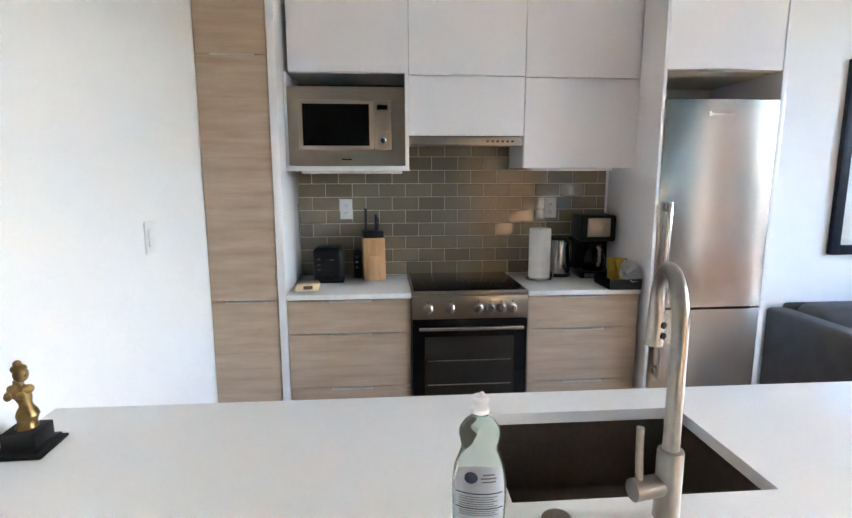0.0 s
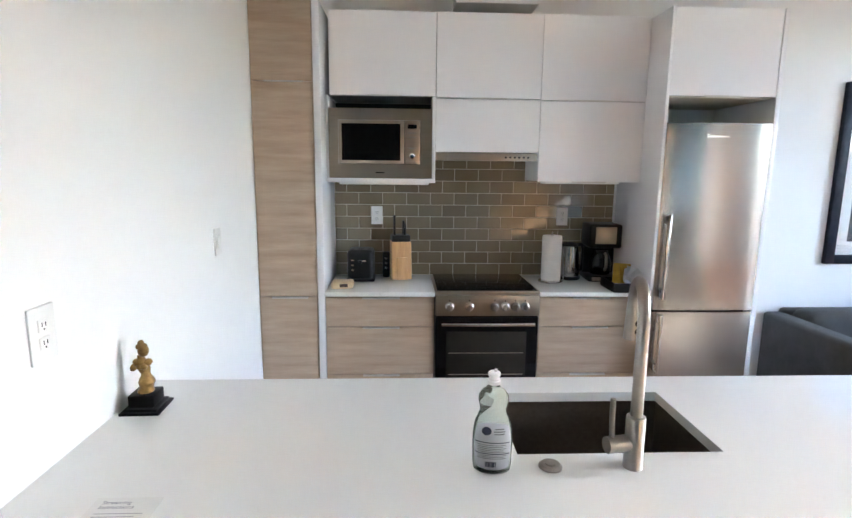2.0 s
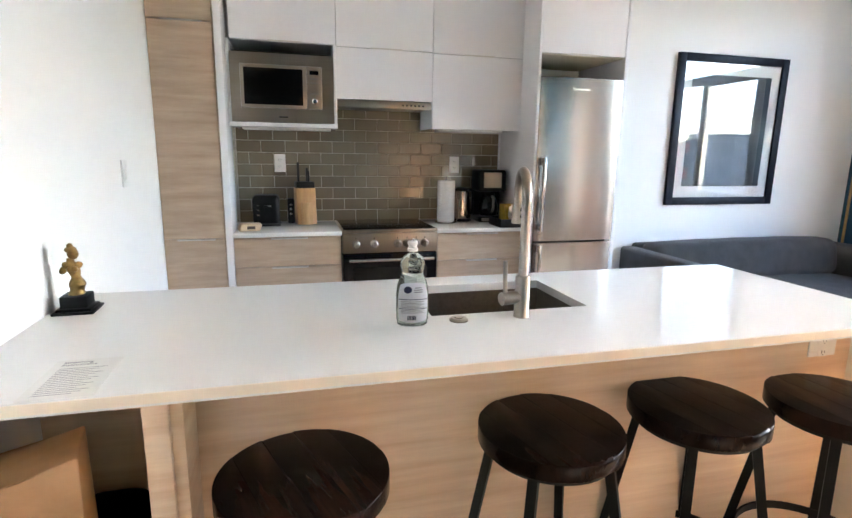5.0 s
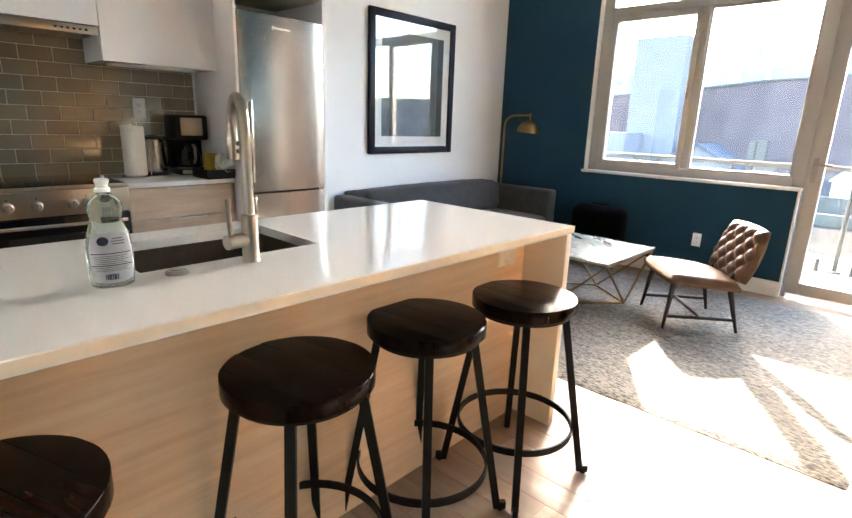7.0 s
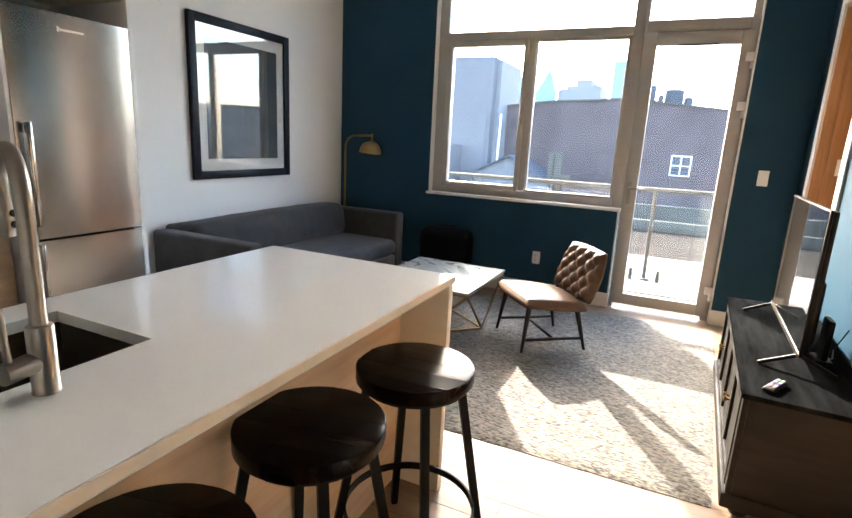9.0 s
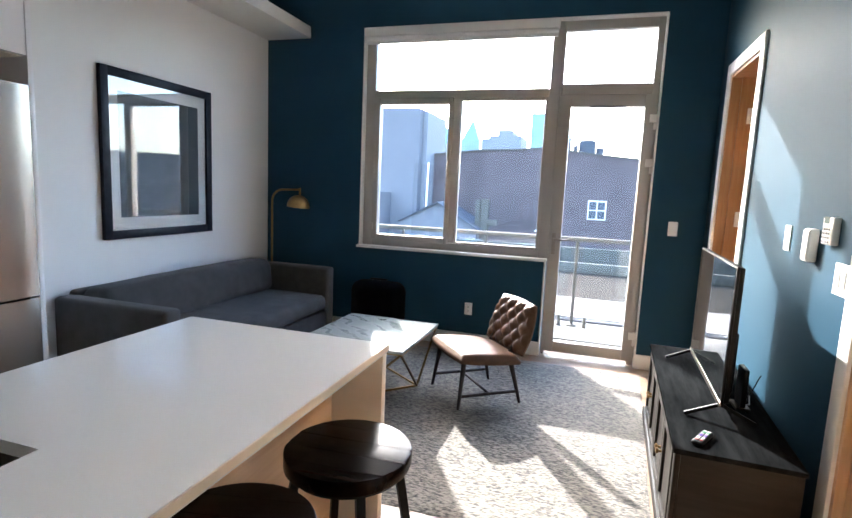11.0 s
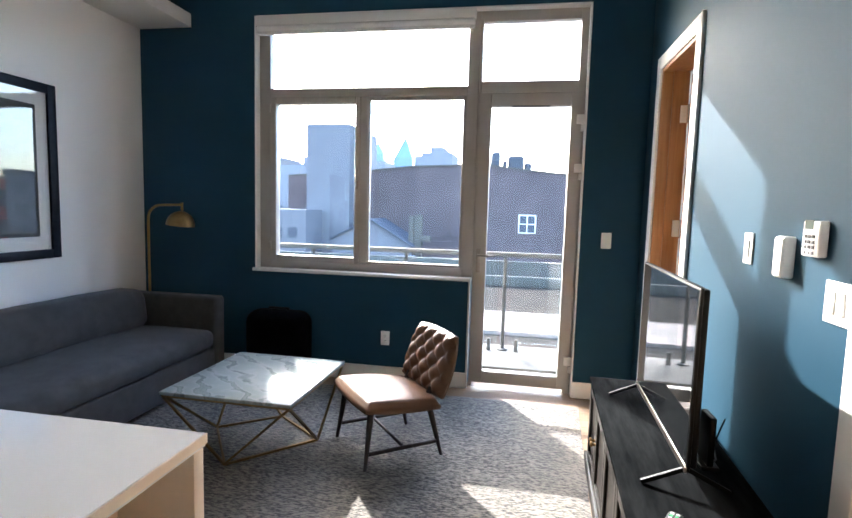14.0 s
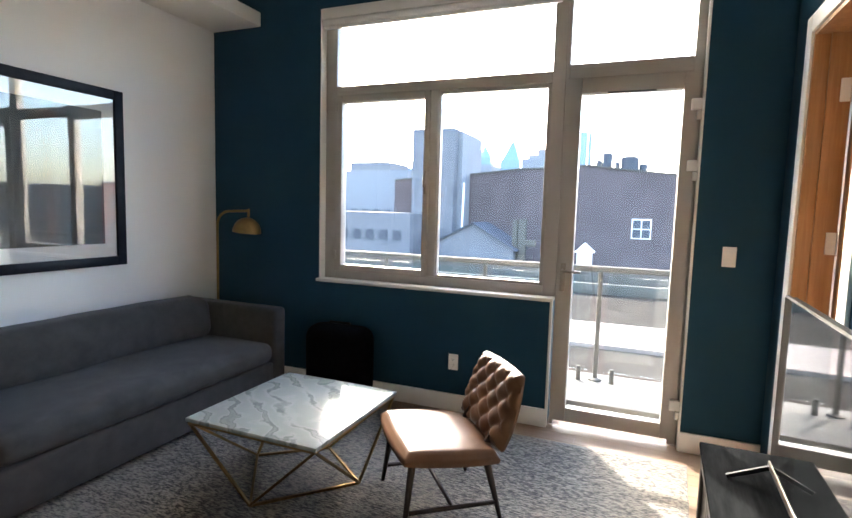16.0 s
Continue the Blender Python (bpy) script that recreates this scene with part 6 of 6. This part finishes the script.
for k, y in enumerate((-12.0, -7.2, -2.4, 2.4, 7.2, 12.0, 16.5)):
    parked_car(45.5, y, CAR_PAINTS[k % 3])


def far_tower(name, label, x, ya, yb, z1, tip, material, steps=3):
    a, b = out(x, ya, z1, 600), out(x, yb, z1, 600)
    t = placed(name, label, "skyscraper", (x, (a.y + b.y) / 2, GROUND))
    c, w = (a.y + b.y) / 2, abs(a.y - b.y) / 2
    part("shaft", box(x, x + 2 * w, c - w, c + w, GROUND, a.z), material, t)
    top = out(x, (ya + yb) / 2, tip, 600).z
    if steps:
        bm = bmesh.new()
        bmesh.ops.create_cone(bm, cap_ends=True, segments=4 if steps == 3 else 12, radius1=w * (1.35 if steps == 3 else 1.0), radius2=0.05 * w, depth=top - a.z, matrix=Matrix.Translation((x + w, c, (top + a.z) / 2)) @ pose(0, 0, 0, 0, 0, 45))
        part("spire", bm, material, t)
        part("antenna", rod(bmesh.new(), (x + w, c, top - 3), (x + w, c, top + 8), 0.8, 0.3, 8), material, t)
    return t


# skyline towers, their haze carried by the facade colour
far_tower("skyscraper", "hazy blue skyscraper with a domed crown", 600, 178, 160, 52, 66, HAZE_BLUE, 2)
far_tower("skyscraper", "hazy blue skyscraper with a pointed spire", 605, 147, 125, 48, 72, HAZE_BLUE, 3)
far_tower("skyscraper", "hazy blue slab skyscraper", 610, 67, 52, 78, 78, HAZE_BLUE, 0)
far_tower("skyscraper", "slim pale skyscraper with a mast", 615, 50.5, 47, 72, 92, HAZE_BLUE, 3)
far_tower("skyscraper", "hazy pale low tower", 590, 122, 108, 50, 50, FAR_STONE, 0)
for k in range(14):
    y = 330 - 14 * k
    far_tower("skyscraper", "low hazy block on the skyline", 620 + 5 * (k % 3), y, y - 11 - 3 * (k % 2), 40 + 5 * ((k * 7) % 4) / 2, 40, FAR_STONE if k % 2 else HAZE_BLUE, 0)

# neighbours to the south-east, mirrored in the picture glass
def street_block(label, x, y, w, d, top, material, floors, bays):
    h = thing("street_building", label, "building", (x, y, GROUND), -48, "street buildings")
    hh = top - GROUND
    part("wall", box(-d / 2, d / 2, -w / 2, w / 2, 0, hh), material, h)
    part("cornice", box(-d / 2 - 0.25, d / 2 + 0.25, -w / 2 - 0.25, w / 2 + 0.25, hh, hh + 0.35, 0.05), KERB, h)
    for i in range(floors):
        for k in range(bays):
            y0 = -w / 2 + w * (k + 0.25) / bays
            part("window", box(-d / 2 - 0.06, -d / 2 + 0.02, y0, y0 + 0.5 * w / bays, 0.9 + (hh - 0.6) * i / floors, 0.9 + (hh - 0.6) * (i + 0.55) / floors), SLATE, h)
    return h


RED_PAINT = mat("red_wall_panel", (0.42, 0.05, 0.03), 0.6, var=(0.34, 0.04, 0.025), scale=0.6)
street_block("pale rendered corner building with dark windows", 58, -52, 14, 10, 4.2, RENDERED, 3, 5)
street_block("red painted low building", 54, -62, 7, 8, 3.6, RED_PAINT, 2, 3)
street_block("hazy weathered brick row building", 46, -70, 16, 9, 3.0, BRICK, 2, 6)
street_block("pale stone row building", 74, -46, 18, 10, 3.4, FAR_STONE, 2, 6)
street_block("long pale rendered warehouse", 30, -80, 22, 10, 2.6, RENDERED, 2, 7)
tw = thing("bell_tower", "white square bell tower with a spire", "tower", (33, -62, GROUND), -60)
part("shaft", box(-2.2, 2.2, -2.2, 2.2, 0, 15.0), BRICK, tw)
part("belfry", box(-1.7, 1.7, -1.7, 1.7, 15.0, 20.0, 0.05), KERB, tw, "pale belfry")
part("ledge", box(-2.5, 2.5, -2.5, 2.5, 14.7, 15.1), KERB, tw)
for k in (-0.8, 0.8):
    part("opening", box(-1.76, -1.66, k - 0.45, k + 0.45, 16.0, 18.8), SLATE, tw)
bm = bmesh.new()
bmesh.ops.create_cone(bm, cap_ends=True, segments=8, radius1=1.7, radius2=0.05, depth=5.0, matrix=Matrix.Translation((0, 0, 22.5)))
part("spire", bm, KERB, tw)

# ---- backsplash tiles ----
bs = placed("backsplash", "taupe glass subway tile backsplash with pale grout", "backsplash", (0.29, YN, 0.92), kind="structure")
part("grout", box(-0.622, 1.196, YN - 0.006, YN - 0.0005, 0.92, 1.70), GROUT, bs)


def tile_mesh(w):
    return mesh_of("tile", box(-w / 2, w / 2, -0.006, 0.004, -0.0364, 0.0364, 0.0016, 1), TILE, 0)


TW0, TH0 = 0.1535, 0.0766
whole = tile_mesh(TW0 - 0.0038)
for r in range(10):
    z = 0.922 + TH0 * (r + 0.5)
    off = TW0 / 2 * (r % 2)
    x = -0.622 - off
    while x < 1.196:
        a, b = max(x, -0.621), min(x + TW0, 1.195)
        if b - a > 0.02:
            me = whole if b - a > TW0 - 0.002 else tile_mesh(b - a - 0.0038)
            t = new("tile", me)
            t.parent = bs
            t.location = Vector(((a + b) / 2, YN - 0.0045, z)) - ORIGIN[bs]
        x += TW0

# ---- floor planks ----
PW = 0.127
plank_meshes = {}
k = 0
x = -1.16
while x < XE + 0.05:
    y = -3.62 - (0.37 * ((k * 5) % 4))
    n = 0
    while y < 0.5:
        ln = 1.05 + 0.21 * ((k * 3 + n * 5) % 4)
        y0, y1 = max(y, -3.62), min(y + ln, 0.5)
        x1 = min(x + PW, XE + 0.06)
        if y1 - y0 > 0.03 and x1 - x > 0.02:
            key = (round(y1 - y0, 3), round(x1 - x, 3))
            if key not in plank_meshes:
                w2, l2 = (x1 - x) / 2 - 0.0006, (y1 - y0) / 2 - 0.0006
                plank_meshes[key] = mesh_of("plank", box(-w2, w2, -l2, l2, -0.013, 0.0, 0.0010, 1), PLANK, 0)
            p = new("plank", plank_meshes[key])
            p.parent = subfloor
            p.location = ((x + x1) / 2, (y0 + y1) / 2, 0.0)
        y += ln
        n += 1
    x += PW
    k += 1
